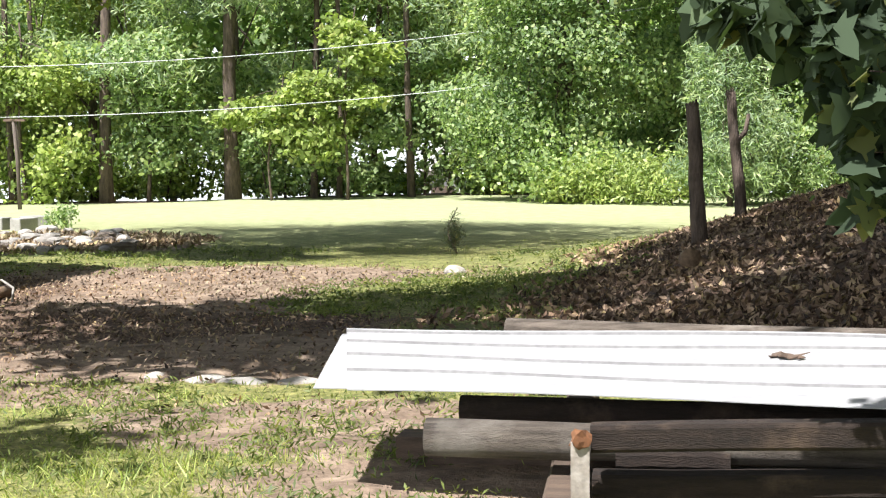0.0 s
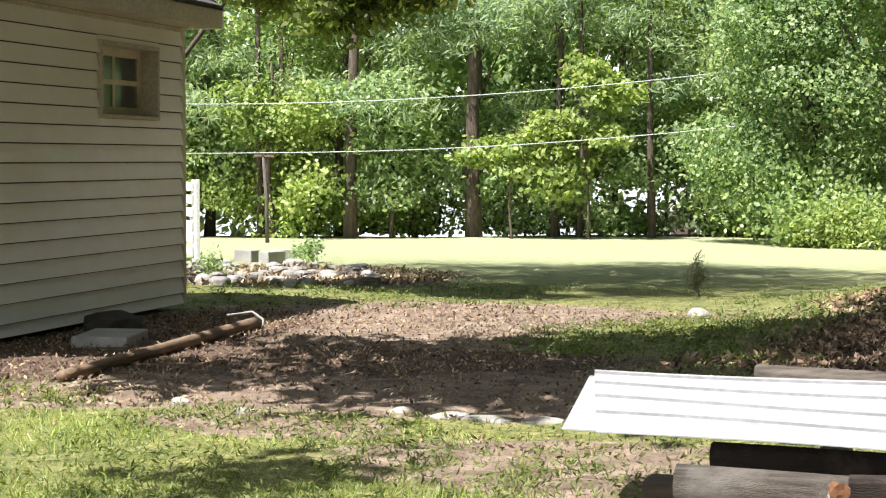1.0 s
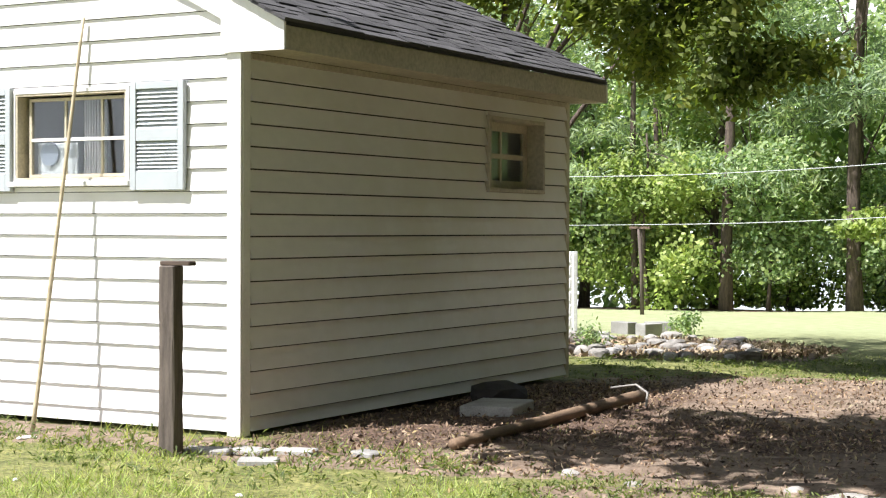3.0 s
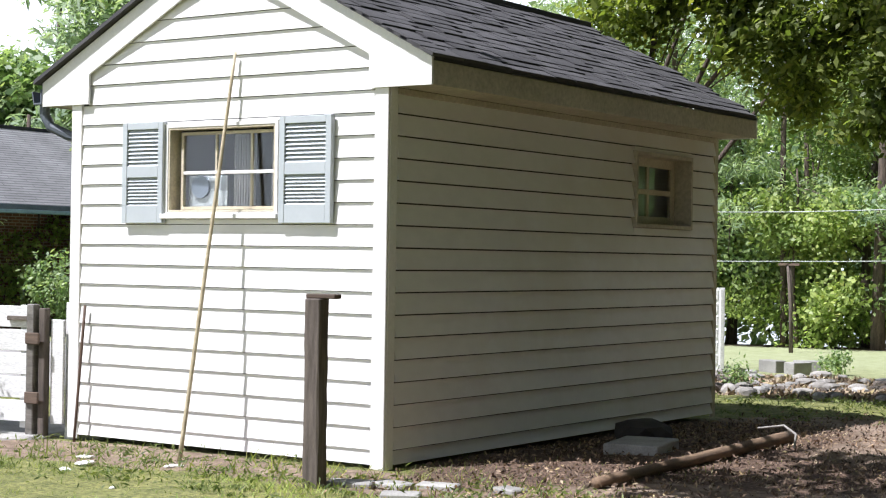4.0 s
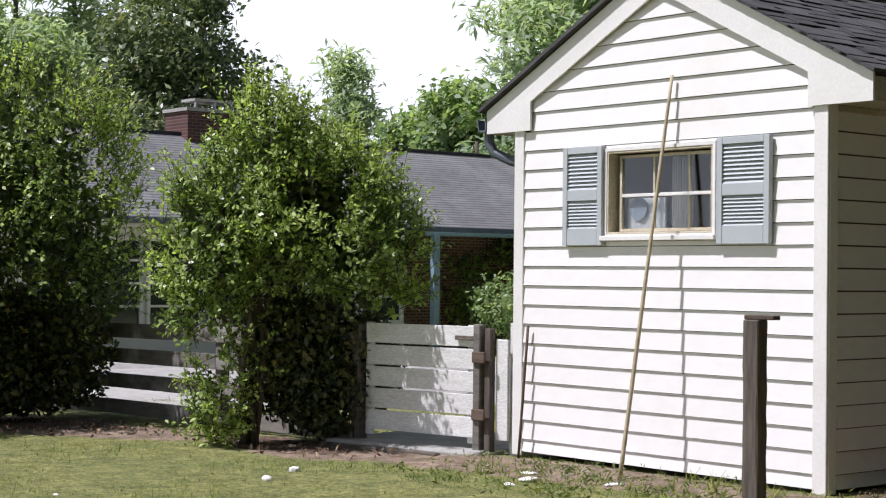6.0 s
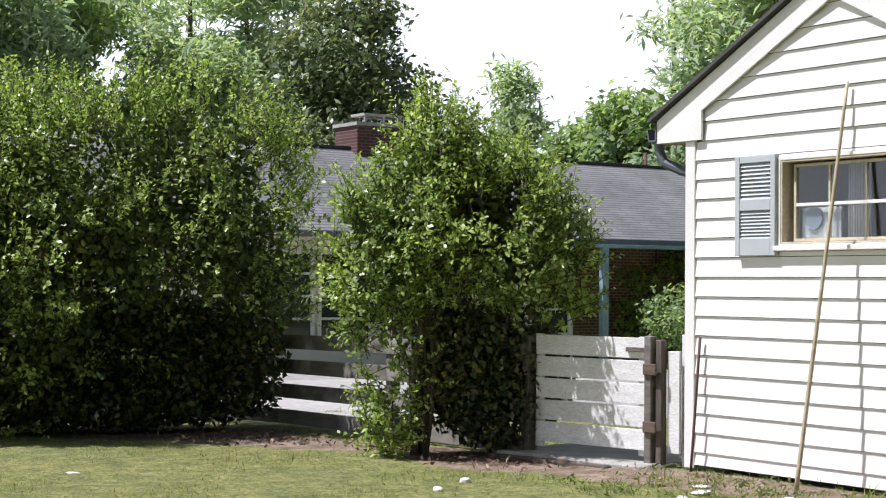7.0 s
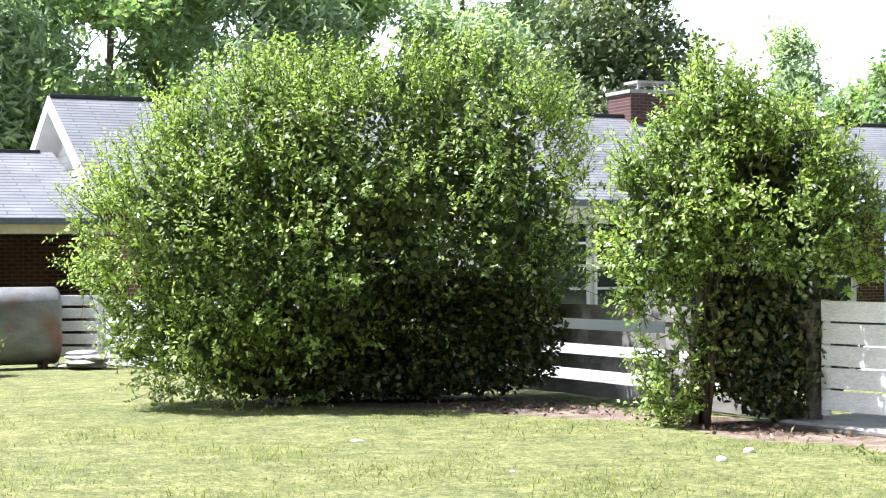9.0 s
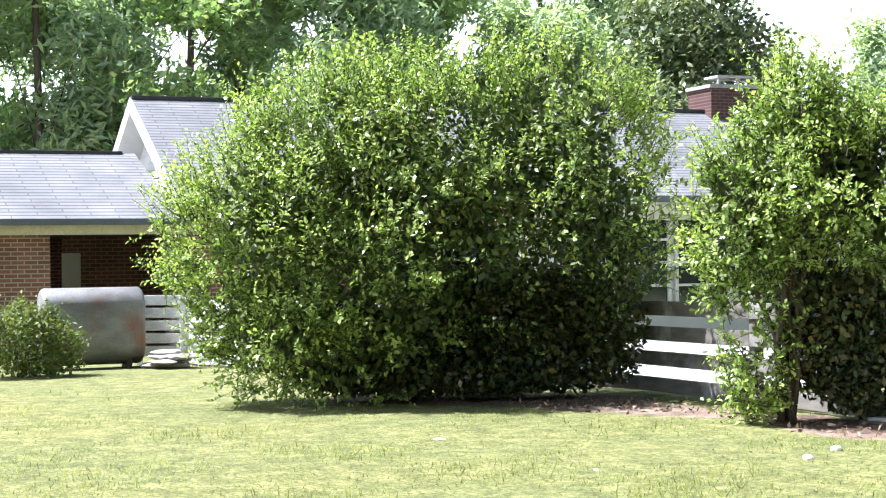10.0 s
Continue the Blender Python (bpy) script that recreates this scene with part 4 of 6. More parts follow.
# the carport's inner shade is put into the ceiling colour
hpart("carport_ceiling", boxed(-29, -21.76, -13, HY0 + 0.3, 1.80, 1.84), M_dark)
hpart("back_wall", box(bmesh.new(), -25.2, -25.0, -3.9, HY0 + 0.4, -0.6, 1.80), M_brick)
dw = hpart("back_window", boxed(-24.995, -24.95, -3.95, -3.6, 0.1, 1.5), M_trim)
hpart("air_conditioner", boxed(-24.95, -24.6, -4.15, -3.8, 0.25, 0.75, 0.02), M_trim)
# chimney
ch = hpart("chimney", box(bmesh.new(), -26.6, -25.6, 10.65, 12.0, 3.8, 5.08), M_chimney, "wide red brick chimney")
hpart("cap", box(box(bmesh.new(), -26.65, -25.55, 10.6, 12.05, 5.08, 5.16), -26.4, -25.8, 10.95, 12.0, 5.34, 5.40), M_concrete, "", house)
for y in (11.0, 11.5, 11.95):
    hpart("cap_post", boxed(-25.86, -25.8, y - 0.03, y + 0.03, 5.16, 5.34), M_concrete)
# porch
hpart("porch_post", boxed(-21.62, -21.48, 14.55, 14.72, -0.4, 2.36), M_blue)
hpart("porch_beam", boxed(-21.7, -21.5, 13.2, 20.0, 2.28, 2.36), M_blue)


def house_window(y0, y1, z0, z1, rows, x=HX):
    w = hpart("window", side_frame(y0, y1, z0, z1, 0.07, x + 0.004, x + 0.07), M_trim)
    hpart("pane", boxed(x + 0.01, x + 0.02, y0 + 0.07, y1 - 0.07, z0 + 0.07, z1 - 0.07, 0), M_gloss, "", w)
    for k in range(1, rows):
        z = z0 + (z1 - z0) * k / rows
        hpart("glazing_bar", boxed(x + 0.02, x + 0.06, y0 + 0.07, y1 - 0.07, z - 0.025, z + 0.025, 0), M_trim, "", w)
    return w


M_gloss = surface("dark window pane", (0.03, 0.035, 0.04), None, 0.06, 1.0, 10, None, 0.0)
house_window(7.9, 9.2, 0.25, 2.1, 4)
house_window(9.3, 10.6, 0.25, 2.1, 4)
house_window(6.5, 7.8, 0.25, 2.1, 4)
house_window(5.1, 6.4, 0.25, 2.1, 4)
house_window(10.7, 11.9, 0.25, 2.1, 4)
house_window(12.0, 13.2, 0.3, 2.1, 3)
house_window(13.3, 14.5, 0.3, 2.1, 3)
house_window(15.0, 15.9, 0.6, 2.1, 2, HX - 1.6)
house_window(3.0, 4.5, 0.6, 2.0, 2)

# slatted fence panel beside the tank
panel = empty("slatted_panel", (-17.62, -3.2, float(gz(-17.62, -3.2))), "white slatted fence panel beside the oil tank", "fence", rz=239)
for k in range(5):
    part("slat", boxed(0.06, 0.82, -0.012, 0.012, 0.12 + k * 0.19, 0.27 + k * 0.19, 0.003), M_fence, panel)
for x in (0.0, 0.115, 0.80):
    part("post", boxed(x - 0.04, x + 0.04, 0.016, 0.09, -0.1, 1.06, 0.004), M_fence, panel)
# oil tank
tank = empty("oil_tank", (-17.5, -4.7, float(gz(-17.5, -4.7))), "rusty grey oval steel oil tank on the lawn", "tank")
bm = bmesh.new()
prof = [(0.33 * math.cos(a), 0.62 + (0.26 if math.sin(a) > 0 else -0.26) + 0.30 * math.sin(a)) for a in [2 * math.pi * k / 28 for k in range(28)]]
rings = []
for y, s in ((-0.74, 0.9), (-0.71, 0.98), (-0.68, 1.0), (0, 1.0), (0.66, 1.0), (0.69, 0.98), (0.72, 0.9)):
    rings.append([bm.verts.new((x * s, y, 0.62 + (z - 0.62) * s)) for x, z in prof])
for a, b in zip(rings, rings[1:]):
    for k in range(28):
        bm.faces.new((a[k], a[(k + 1) % 28], b[(k + 1) % 28], b[k]))
bm.faces.new(rings[0])
bm.faces.new(rings[-1])
bmesh.ops.recalc_face_normals(bm, faces=bm.faces)
part("shell", bm, M_rust, tank, "", True)
for y in (-0.5, 0.5):
    part("leg", boxed(-0.25, 0.25, y - 0.03, y + 0.03, -0.05, 0.16, 0.004), M_iron, tank)
for i in range(7):
    rubble("flat_stone", (-17.0 + (i % 3) * 0.14, -3.85 + (i % 2) * 0.2 + i * 0.02, float(gz(-17, -3.8)) + 0.06 * (i // 2)), (0.45, 0.55, 0.09), M_stone, "flat pale stone in a loose heap", "stone", i, i * 37, "heap of flat stones")

# ---- trees and bushes ----
def tree(name, at, blobs, leaf, size, clumps, per, spread, label, trunk=None, seed=0, cat="tree", shell=0.5, slim=0.5, flat=1.0, limbs=8,
         bark=None, up=0.35, group="", sides=8, floor=0.03, limb=0.32, gaps=0.0):
    """A trunk with limbs, and a crown of separate leaves in clumps. blobs are relative to the foot."""
    rng = np.random.default_rng(seed)
    z0 = float(gz(at[0], at[1]))
    th = empty(name, (at[0], at[1], z0), label, cat, group)
    if trunk:
        h, r, lean = trunk
        rr = random.Random(seed)
        pts = [(lean[0] * t * t + 0.05 * math.sin(t * 7 + seed), lean[1] * t * t + 0.05 * math.cos(t * 6 + seed), -0.15 + (h + 0.15) * t) for t in [i / 9 for i in range(10)]]
        bm = tube(bmesh.new(), pts, [r * (1.25 if i == 0 else 1.0) * (1 - 0.65 * i / 9) for i in range(10)], sides, 0.05, rr)
        for k in range(limbs):
            c, rd = blobs[k % len(blobs)]
            t = rr.uniform(0.3, 0.95)
            a = Vector(pts[int(t * 9)])
            b = Vector(c) + Vector((rr.uniform(-0.7, 0.7) * rd[0], rr.uniform(-0.7, 0.7) * rd[1], rr.uniform(-0.4, 0.5) * rd[2]))
            m = a.lerp(b, 0.5) + Vector((0, 0, 0.08 * (b - a).length))
            tube(bm, [a, a.lerp(m, 0.5) + Vector((0, 0, 0.05)), m, m.lerp(b, 0.5), b], [r * limb, r * limb * 0.8, r * limb * 0.6, r * limb * 0.4, r * limb * 0.15], 5)
        part("trunk", bm, bark or M_bark, th, "", True)
    add_crown(th, blobs, leaf, size, clumps, per, spread, rng, shell, slim, flat, up, floor, gaps=gaps)
    return th


def add_crown(th, blobs, leaf, size, clumps, per, spread, rng, shell=0.3, slim=0.5, flat=1.0, up=0.35, floor=0.03, name="crown", droop=0.2, gaps=0.0):
    pts, out = clumped(rng, blobs, clumps, per, spread, shell, gaps, flat)
    pts = pts[pts[:, 2] > floor]
    mid = np.array([np.mean([b[0][k] for b in blobs]) for k in range(3)]) * (1, 1, 0.7)
    me = leaves(name, pts, size * rng.uniform(0.6, 1.25, len(pts)), rng, up, unit(pts - mid) * 0.6, slim, droop)
    tagged(link_mesh(name, me, leaf, th), kind="stuff")


# evergreen bushes on the fence line: leafy upright shoots over a dense inside, bare below; darker leaves carry the
# shade there
def shoots(th, name, blobs, right, n, length, size, per, leaf, seed, thin, tall=()):
    """Leafy shoots over the outside of joined ellipsoids. blobs: (right, towards the yard, up) and radii; right: that way in plan;
    thin(u, d, z): how many shoots stay there; tall: extra upright shoots at (u, d, z, length)."""
    rng = np.random.default_rng(seed)
    ax = np.array([[right[0], right[1], 0], [right[1], -right[0], 0], [0, 0, 1.0]])
    c, r = np.array([b[0] for b in blobs], float), np.array([b[1] for b in blobs], float)
    w = r[:, 0] * r[:, 2] + r[:, 1] * r[:, 2] + r[:, 0] * r[:, 1]
    pick = rng.choice(len(blobs), n, p=w / w.sum())
    d = unit(rng.normal(size=(n, 3)))
    lump = np.array([noise.noise(Vector(q) * 1.9 + Vector((seed, k, 0))) for q, k in zip(c[pick] * 0.3 + d * 1.4, pick * 2.3)])
    p = c[pick] + d * r[pick] * (0.93 + 0.40 * lump + rng.normal(size=n) * 0.05)[:, None]
    nor = unit(d / r[pick])
    inside = np.zeros(n, bool)
    for k in range(len(blobs)):
        inside |= (pick != k) & ((((p - c[k]) / r[k]) ** 2).sum(1) < 0.74)
    gap = np.array([noise.noise(Vector(q) * 1.7 + Vector((0, 0, seed))) for q in p])
    keep = ~inside & (gap + rng.normal(size=n) * 0.08 + 0.14 * (p[:, 0] < -0.1) > -0.17) & (p[:, 2] > 0.02) & (thin(p[:, 0], p[:, 1], p[:, 2]) > rng.random(n))
    p, nor = p[keep], nor[keep]
    way = unit(nor * 0.75 + np.array([0, 0, 0.55]) + rng.normal(size=p.shape) * 0.42)
    lon = rng.uniform(length[0], length[1], len(p)) * (1 + 0.5 * np.clip(nor[:, 2], 0, 1))
    if len(tall):
        q = np.array(tall, float)
        p = np.concatenate([p, q[:, :3]])
        way = np.concatenate([way, unit(np.array([0, 0, 1.0]) + rng.normal(size=(len(q), 3)) * 0.12)])
        lon = np.concatenate([lon, q[:, 3]])
    n = len(p)
    start = p - way * lon[:, None] * 0.45
    # leaves in turn along each shoot
    count = np.maximum((per * lon / np.mean(length)).astype(int), 5)
    own = np.repeat(np.arange(n), count)
    f = np.concatenate([np.linspace(0.12, 1.0, k) for k in count])
    base = start[own] + way[own] * (lon[own] * f)[:, None]
    m = len(own)
    out = rng.normal(size=(m, 3))
    out = unit(out - way[own] * (out * way[own]).sum(1, keepdims=True))
    along = unit(out * 0.95 + way[own] * 0.55 + rng.normal(size=(m, 3)) * 0.2)
    face = np.cross(along, np.cross(way[own], along)) + rng.normal(size=(m, 3)) * 0.35 + (ax @ -np.array(SUN_WAY)) * 0.9
    face = unit(face - along * (face * along).sum(1, keepdims=True))
    side = unit(np.cross(face, along))
    s = (size * rng.uniform(0.6, 1.25, m) * (1.1 - 0.35 * f))[:, None]
    v = np.stack([base, base + along * s * 0.55 - side * s * 0.27 + face * s * 0.08, base + along * s, base + along * s * 0.55 + side * s * 0.27 + face * s * 0.08], 1).reshape(-1, 3)
    tagged(link_mesh(name, np_mesh(name, v @ ax, np.arange(m * 4).reshape(-1, 4)), leaf, th), kind="stuff")
    # their stems
    a = unit(np.cross(way, rng.normal(size=(n, 3))))
    b = np.cross(way, a)
    tip, thick = start + way * lon[:, None], 0.0045
    ring = [a, -0.5 * a + 0.87 * b, -0.5 * a - 0.87 * b]
    v = np.stack([start + q * thick for q in ring] + [tip + q * thick * 0.4 for q in ring], 1).reshape(-1, 3)
    o = np.arange(n)[:, None] * 6
    q = np.concatenate([o + np.array([[0, 1, 4, 3]]), o + np.array([[1, 2, 5, 4]]), o + np.array([[2, 0, 3, 5]])])
    tagged(link_mesh(name + "_stem", np_mesh(name + "_stem", v @ ax, q), M_twig, th), kind="stuff")


def inner(th, name, blobs, right, n, size, seed, leaf, top=9.0):
    """Leaves through the inside of the bush, their colour darkened for the shade there."""
    rng = np.random.default_rng(seed)
    ax = np.array([[right[0], right[1], 0], [right[1], -right[0], 0], [0, 0, 1.0]])
    c, r = np.array([b[0] for b in blobs], float), np.array([b[1] for b in blobs], float)
    w = r.prod(1) ** 0.8
    pick = rng.choice(len(blobs), n, p=w / w.sum())
    p = c[pick] + unit(rng.normal(size=(n, 3))) * r[pick] * (0.74 * rng.random(n) ** 0.5)[:, None]
    p = p[(p[:, 2] > 0.05) & (p[:, 2] < top)]
    me = leaves(name, p @ ax, size * rng.uniform(0.6, 1.3, len(p)), rng, 0.1, None, 0.6)
    tagged(link_mesh(name, me, leaf, th), kind="stuff")


def stems(th, right, foot, blobs, n, r, seed):
    """The bush's own stems, rising apart from the foot, each a part."""
    rr = random.Random(seed)
    for k in range(n):
        (cu, cd, cz), (ru, rd, rz) = blobs[k % len(blobs)]
        a = Vector((foot[0] + rr.uniform(-1, 1) * foot[2], foot[1] + rr.uniform(-1, 1) * foot[2] * 0.6, -0.08))
        b = Vector((cu + rr.uniform(-0.6, 0.6) * ru, cd + rr.uniform(-0.6, 0.6) * rd, cz + rr.uniform(-0.2, 0.6) * rz))
        pts = []
        for i in range(8):
            f = i / 7
            q = a.lerp(b, f) + Vector((rr.uniform(-1, 1), rr.uniform(-1, 1), 0)) * 0.05 * (0 < i < 7)
            q.z += 0.25 * math.sin(f * math.pi)
            pts.append(Vector((q.x * right[0] + q.y * right[1], q.x * right[1] - q.y * right[0], q.z)))
        q = r * rr.uniform(0.6, 1.0)
        part("stem", tube(bmesh.new(), pts, [q * (1.15 - 0.9 * i / 7) for i in range(8)], 7, 0.06, rr), M_bushbark, th, "", True)


def lumps(seed, mains, n, r0, r1):
    """Smaller heads budding from the main ones."""
    rr = random.Random(seed)
    more = []
    for k in range(n):
        c, rd = mains[k % len(mains)]
        d = Vector((rr.gauss(0, 1), rr.gauss(0.4, 1), rr.gauss(0.2, 0.8))).normalized()
        r = rr.uniform(r0, r1)
        more.append(((c[0] + d.x * rd[0] * 0.8, c[1] + d.y * rd[1] * 0.8, c[2] + d.z * rd[2] * 0.8), (r, r, r * rr.uniform(0.8, 1.15))))
    return mains + [b for b in more if b[0][2] > 0.5 and not (b[0][0] > -0.3 and b[0][2] < 1.5)]


M_bushbark = surface("grey brown stem bark", (0.115, 0.092, 0.07), (0.045, 0.035, 0.028), 0.9, 9.0, 60, (3, 3, 0.8), 0.6, amount=0.8)
big = [((0.0, 0.0, 1.95), (1.9, 1.4, 1.5)), ((-1.5, 0.2, 1.55), (1.25, 1.2, 1.4)), ((-0.9, 0.0, 2.6), (1.2, 1.1, 0.85)), ((0.9, -0.1, 2.75), (1.15, 1.0, 0.80)), ((1.35, 0.0, 2.1), (0.95, 1.0, 1.05)),
       ((-1.6, 0.35, 0.75), (0.75, 0.85, 0.7)), ((-0.45, 0.75, 1.1), (0.75, 0.6, 0.85)), ((-1.85, 0.1, 2.0), (0.68, 0.8, 0.85)), ((1.75, -0.1, 1.45), (0.6, 0.7, 0.75)), ((-1.1, 0.55, 0.5), (1.0, 0.65, 0.55)), ((-2.0, 0.3, 0.9), (0.55, 0.6, 0.6))]
low = [((0.4, -0.2, 0.75), (1.6, 0.75, 0.95)), ((1.35, -0.3, 0.75), (1.0, 0.65, 0.9)), ((-0.8, -0.1, 0.6), (1.4, 0.75, 0.75)), ((0.9, -0.1, 0.3), (1.5, 0.6, 0.4)), ((-0.2, 0.25, 0.22), (1.9, 0.7, 0.3))]
BUSH, RIGHT = (-9.15, -2.5), (0.374, 0.927)
t = empty("evergreen_bush", (BUSH[0], BUSH[1], float(gz(*BUSH))), "huge glossy green evergreen bush grown over the fence", "bush")
rr = random.Random(14)
tall = [(u, rr.uniform(-0.4, 0.4), 3.28 + rr.uniform(-0.15, 0.2) - 0.12 * abs(u - 0.5), rr.uniform(0.5, 0.95)) for u in [-1.3, -0.75, -0.3, -0.1, 0.2, 0.45, 0.5, 0.62, 0.85, 0.95, 1.05, 1.3, 1.45, 1.6, 1.9, 2.1] + [rr.uniform(-1.6, 2.1) for k in range(26)]]
shoots(t, "crown", lumps(5, big, 40, 0.3, 0.6), RIGHT, 13500, (0.20, 0.56), 0.072, 13, L_holly, 11,
       lambda u, d, z: np.where((z < 1.3 - 0.3 * (u < 0.1)) & (u > -0.45), 0.10, np.where((z < 1.95) & (u > -0.1), 0.42, np.where(z < 0.5, 0.5, 0.98))) * np.where(d < -0.6, 0.5, 1.0), tall)
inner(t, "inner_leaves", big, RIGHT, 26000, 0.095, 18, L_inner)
# shade under the overhang is put into these near-black leaves
inner(t, "low_growth", low, RIGHT, 26000, 0.085, 13, L_dark_leaf)
stems(t, RIGHT, (0.2, -0.5, 0.8), big, 14, 0.032, 3)

small = [((0.22, 0.0, 1.95), (0.76, 0.7, 0.68)), ((-0.38, 0.1, 1.75), (0.5, 0.5, 0.62)), ((0.78, 0.0, 1.62), (0.68, 0.6, 0.52)), ((0.16, 0.0, 2.5), (0.36, 0.36, 0.42)), ((0.5, 0.0, 2.2), (0.5, 0.45, 0.35)),
         ((-0.36, 0.2, 0.95), (0.26, 0.32, 0.75)), ((-0.34, 0.2, 0.42), (0.24, 0.28, 0.45)), ((-0.5, 0.2, 1.3), (0.3, 0.35, 0.45)), ((-0.15, 0.3, 1.0), (0.22, 0.25, 0.6))]
low = [((0.5, -0.05, 0.8), (0.78, 0.5, 0.85)), ((0.55, 0.0, 0.4), (0.7, 0.5, 0.5)), ((0.95, -0.05, 0.7), (0.4, 0.4, 0.6)), ((0.12, -0.02, 0.85), (0.45, 0.42, 0.9))]
BUSH, RIGHT = (-5.2, -0.95), (0.567, 0.823)
t = empty("evergreen_bush", (BUSH[0], BUSH[1], float(gz(*BUSH))), "tall leafy green evergreen bush beside the gate", "bush")
tall = [(1.2, 0.0, 2.35, 0.95), (1.15, 0.05, 2.2, 0.6), (1.28, 0.0, 2.0, 0.6), (-0.05, 0.0, 2.75, 0.6), (0.12, 0.1, 2.7, 0.55), (-0.3, 0.0, 2.45, 0.5), (-0.7, 0.1, 2.15, 0.55), (0.45, 0.0, 2.5, 0.5), (0.75, 0.0, 2.3, 0.45), (-0.85, 0.0, 1.9, 0.5)]
shoots(t, "crown", lumps(6, small[:5], 16, 0.22, 0.4) + small[5:], RIGHT, 5600, (0.20, 0.44), 0.068, 13, L_holly_b, 12,
       lambda u, d, z: np.where((z < 1.25) & (u > -0.15), 0.12, 0.95) * np.where(d < -0.3, 0.5, 1.0), tall)
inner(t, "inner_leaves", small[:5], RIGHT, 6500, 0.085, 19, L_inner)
# near-black leaves again carry the shade below the crown
inner(t, "low_growth", low, RIGHT, 11000, 0.075, 15, L_dark_leaf)
stems(t, RIGHT, (-0.1, 0.1, 0.12), small[:2] + small[3:4], 7, 0.034, 4)
# small shrub by the porch and one by the tank
tree("porch_shrub", (-20.6, 16.2), [((0, 0, 1.15), (0.7, 1.0, 0.6)), ((0, 0.5, 0.7), (0.6, 0.8, 0.6))], L_maple, 0.13, 130, 20, 0.13, "round green shrub by the porch", (1.0, 0.04, (0, 0)), 16, "shrub", 0.5)
tree("round_shrub", (-15.9, -5.95), [((0, 0, 0.5), (0.5, 0.72, 0.5)), ((0.1, 0.3, 0.35), (0.4, 0.5, 0.4))], L_weed, 0.07, 340, 20, 0.07, "low round green shrub beside the oil tank", (0.4, 0.03, (0, 0)), 17, "shrub", 0.6)


# woods beyond the lawn
def edge_y(x):
    return 25.4 + 0.33 * min(max(x, -30), 3)


W = random.Random(21)
for i in range(50):
    row = i % 3
    x = -27 + 46 * (i + W.uniform(-0.4, 0.4)) / 49
    y = edge_y(x) + 1.2 + row * 2.6 + W.uniform(-0.5, 0.7)
    kind = (L_maple, L_pine, L_maple, L_lime, L_maple)[W.randrange(5)] if row else (L_maple, L_maple, L_maple, L_lime)[W.randrange(4)]
    h = (W.uniform(7.5, 9.5) if row == 2 else W.uniform(5.5, 7.5)) if row else W.uniform(3.2, 5.2)
    base = 0.24 if row else 0.27
    bl = []
    for k in range(12 if row else 9):
        a, q = W.uniform(0, 6.28), W.uniform(0.3, 1.8) if row else W.uniform(0.2, 1.1)
        z = (base + (0.9 - base) * W.random() ** 1.35) * h
        bl.append(((q * math.cos(a), q * math.sin(a), z), (W.uniform(0.8, 1.5), W.uniform(0.8, 1.5), W.uniform(0.35, 0.7)) if row else (W.uniform(0.6, 1.0), W.uniform(0.6, 1.0), W.uniform(0.3, 0.55))))
    pine = kind is L_pine
    tree("woodland_tree", (x, y), bl, kind, 0.22 if pine else 0.125, 320 if row else 270, 26, 0.19, "leafy green woodland tree at the lawn edge", (h, W.uniform(0.08, 0.14) if row else W.uniform(0.03, 0.06), (W.uniform(-0.5, 0.5), 0)), 100 + i, "tree", 0.25, 0.2 if pine else 0.7, 0.55, 9, group="trees of the wood", sides=7)
# undergrowth along the wood's edge
for i in range(64):
    x = -27 + 46 * (i + W.uniform(-0.4, 0.4)) / 63
    if -3.9 < x < -3.1 or W.random() < 0.22:
        continue
    h = W.uniform(0.4, 1.5)
    tree("undergrowth_shrub", (x, edge_y(x) + 1.0 + W.uniform(0, 2.2)), [((0, 0, h * 0.55), (W.uniform(0.6, 1.2), 0.6, h * 0.55)), ((0.5, 0.2, h * 0.4), (0.7, 0.5, h * 0.4))], W.choice([L_maple, L_holly]), 0.14, 80, 20, 0.16, "low dark green shrub at the edge of the wood", (h, 0.03, (0, 0)), 400 + i, "shrub", 0.3, 0.6, group="undergrowth shrubs", limbs=4, sides=5)
# the big light-green tree, the pale shrubs and the young pine at the edge
bl = [((W.uniform(-1.6, 1.6), W.uniform(-1.2, 0.6), 0.7 + 0.62 * k), (1.5 - 0.05 * k, 1.2, 0.75)) for k in range(12)]
tree("sweetgum_tree", (4.3, 24.6), bl, L_maple, 0.115, 1700, 26, 0.2, "big light green leafy tree down to the lawn", (7.5, 0.14, (0, 0)), 301, "tree", 0.45, 0.7, 0.7, 14)
bl = [((W.uniform(-1.5, 1.5), W.uniform(-1.0, 0.6), 0.9 + 0.7 * k), (1.3, 1.1, 0.7)) for k in range(10)]
tree("sweetgum_tree", (7.4, 26.5), bl, L_maple, 0.12, 1200, 26, 0.2, "green leafy tree behind the mound", (7.5, 0.14, (0, 0)), 302, "tree", 0.45, 0.7, 0.7, 14)
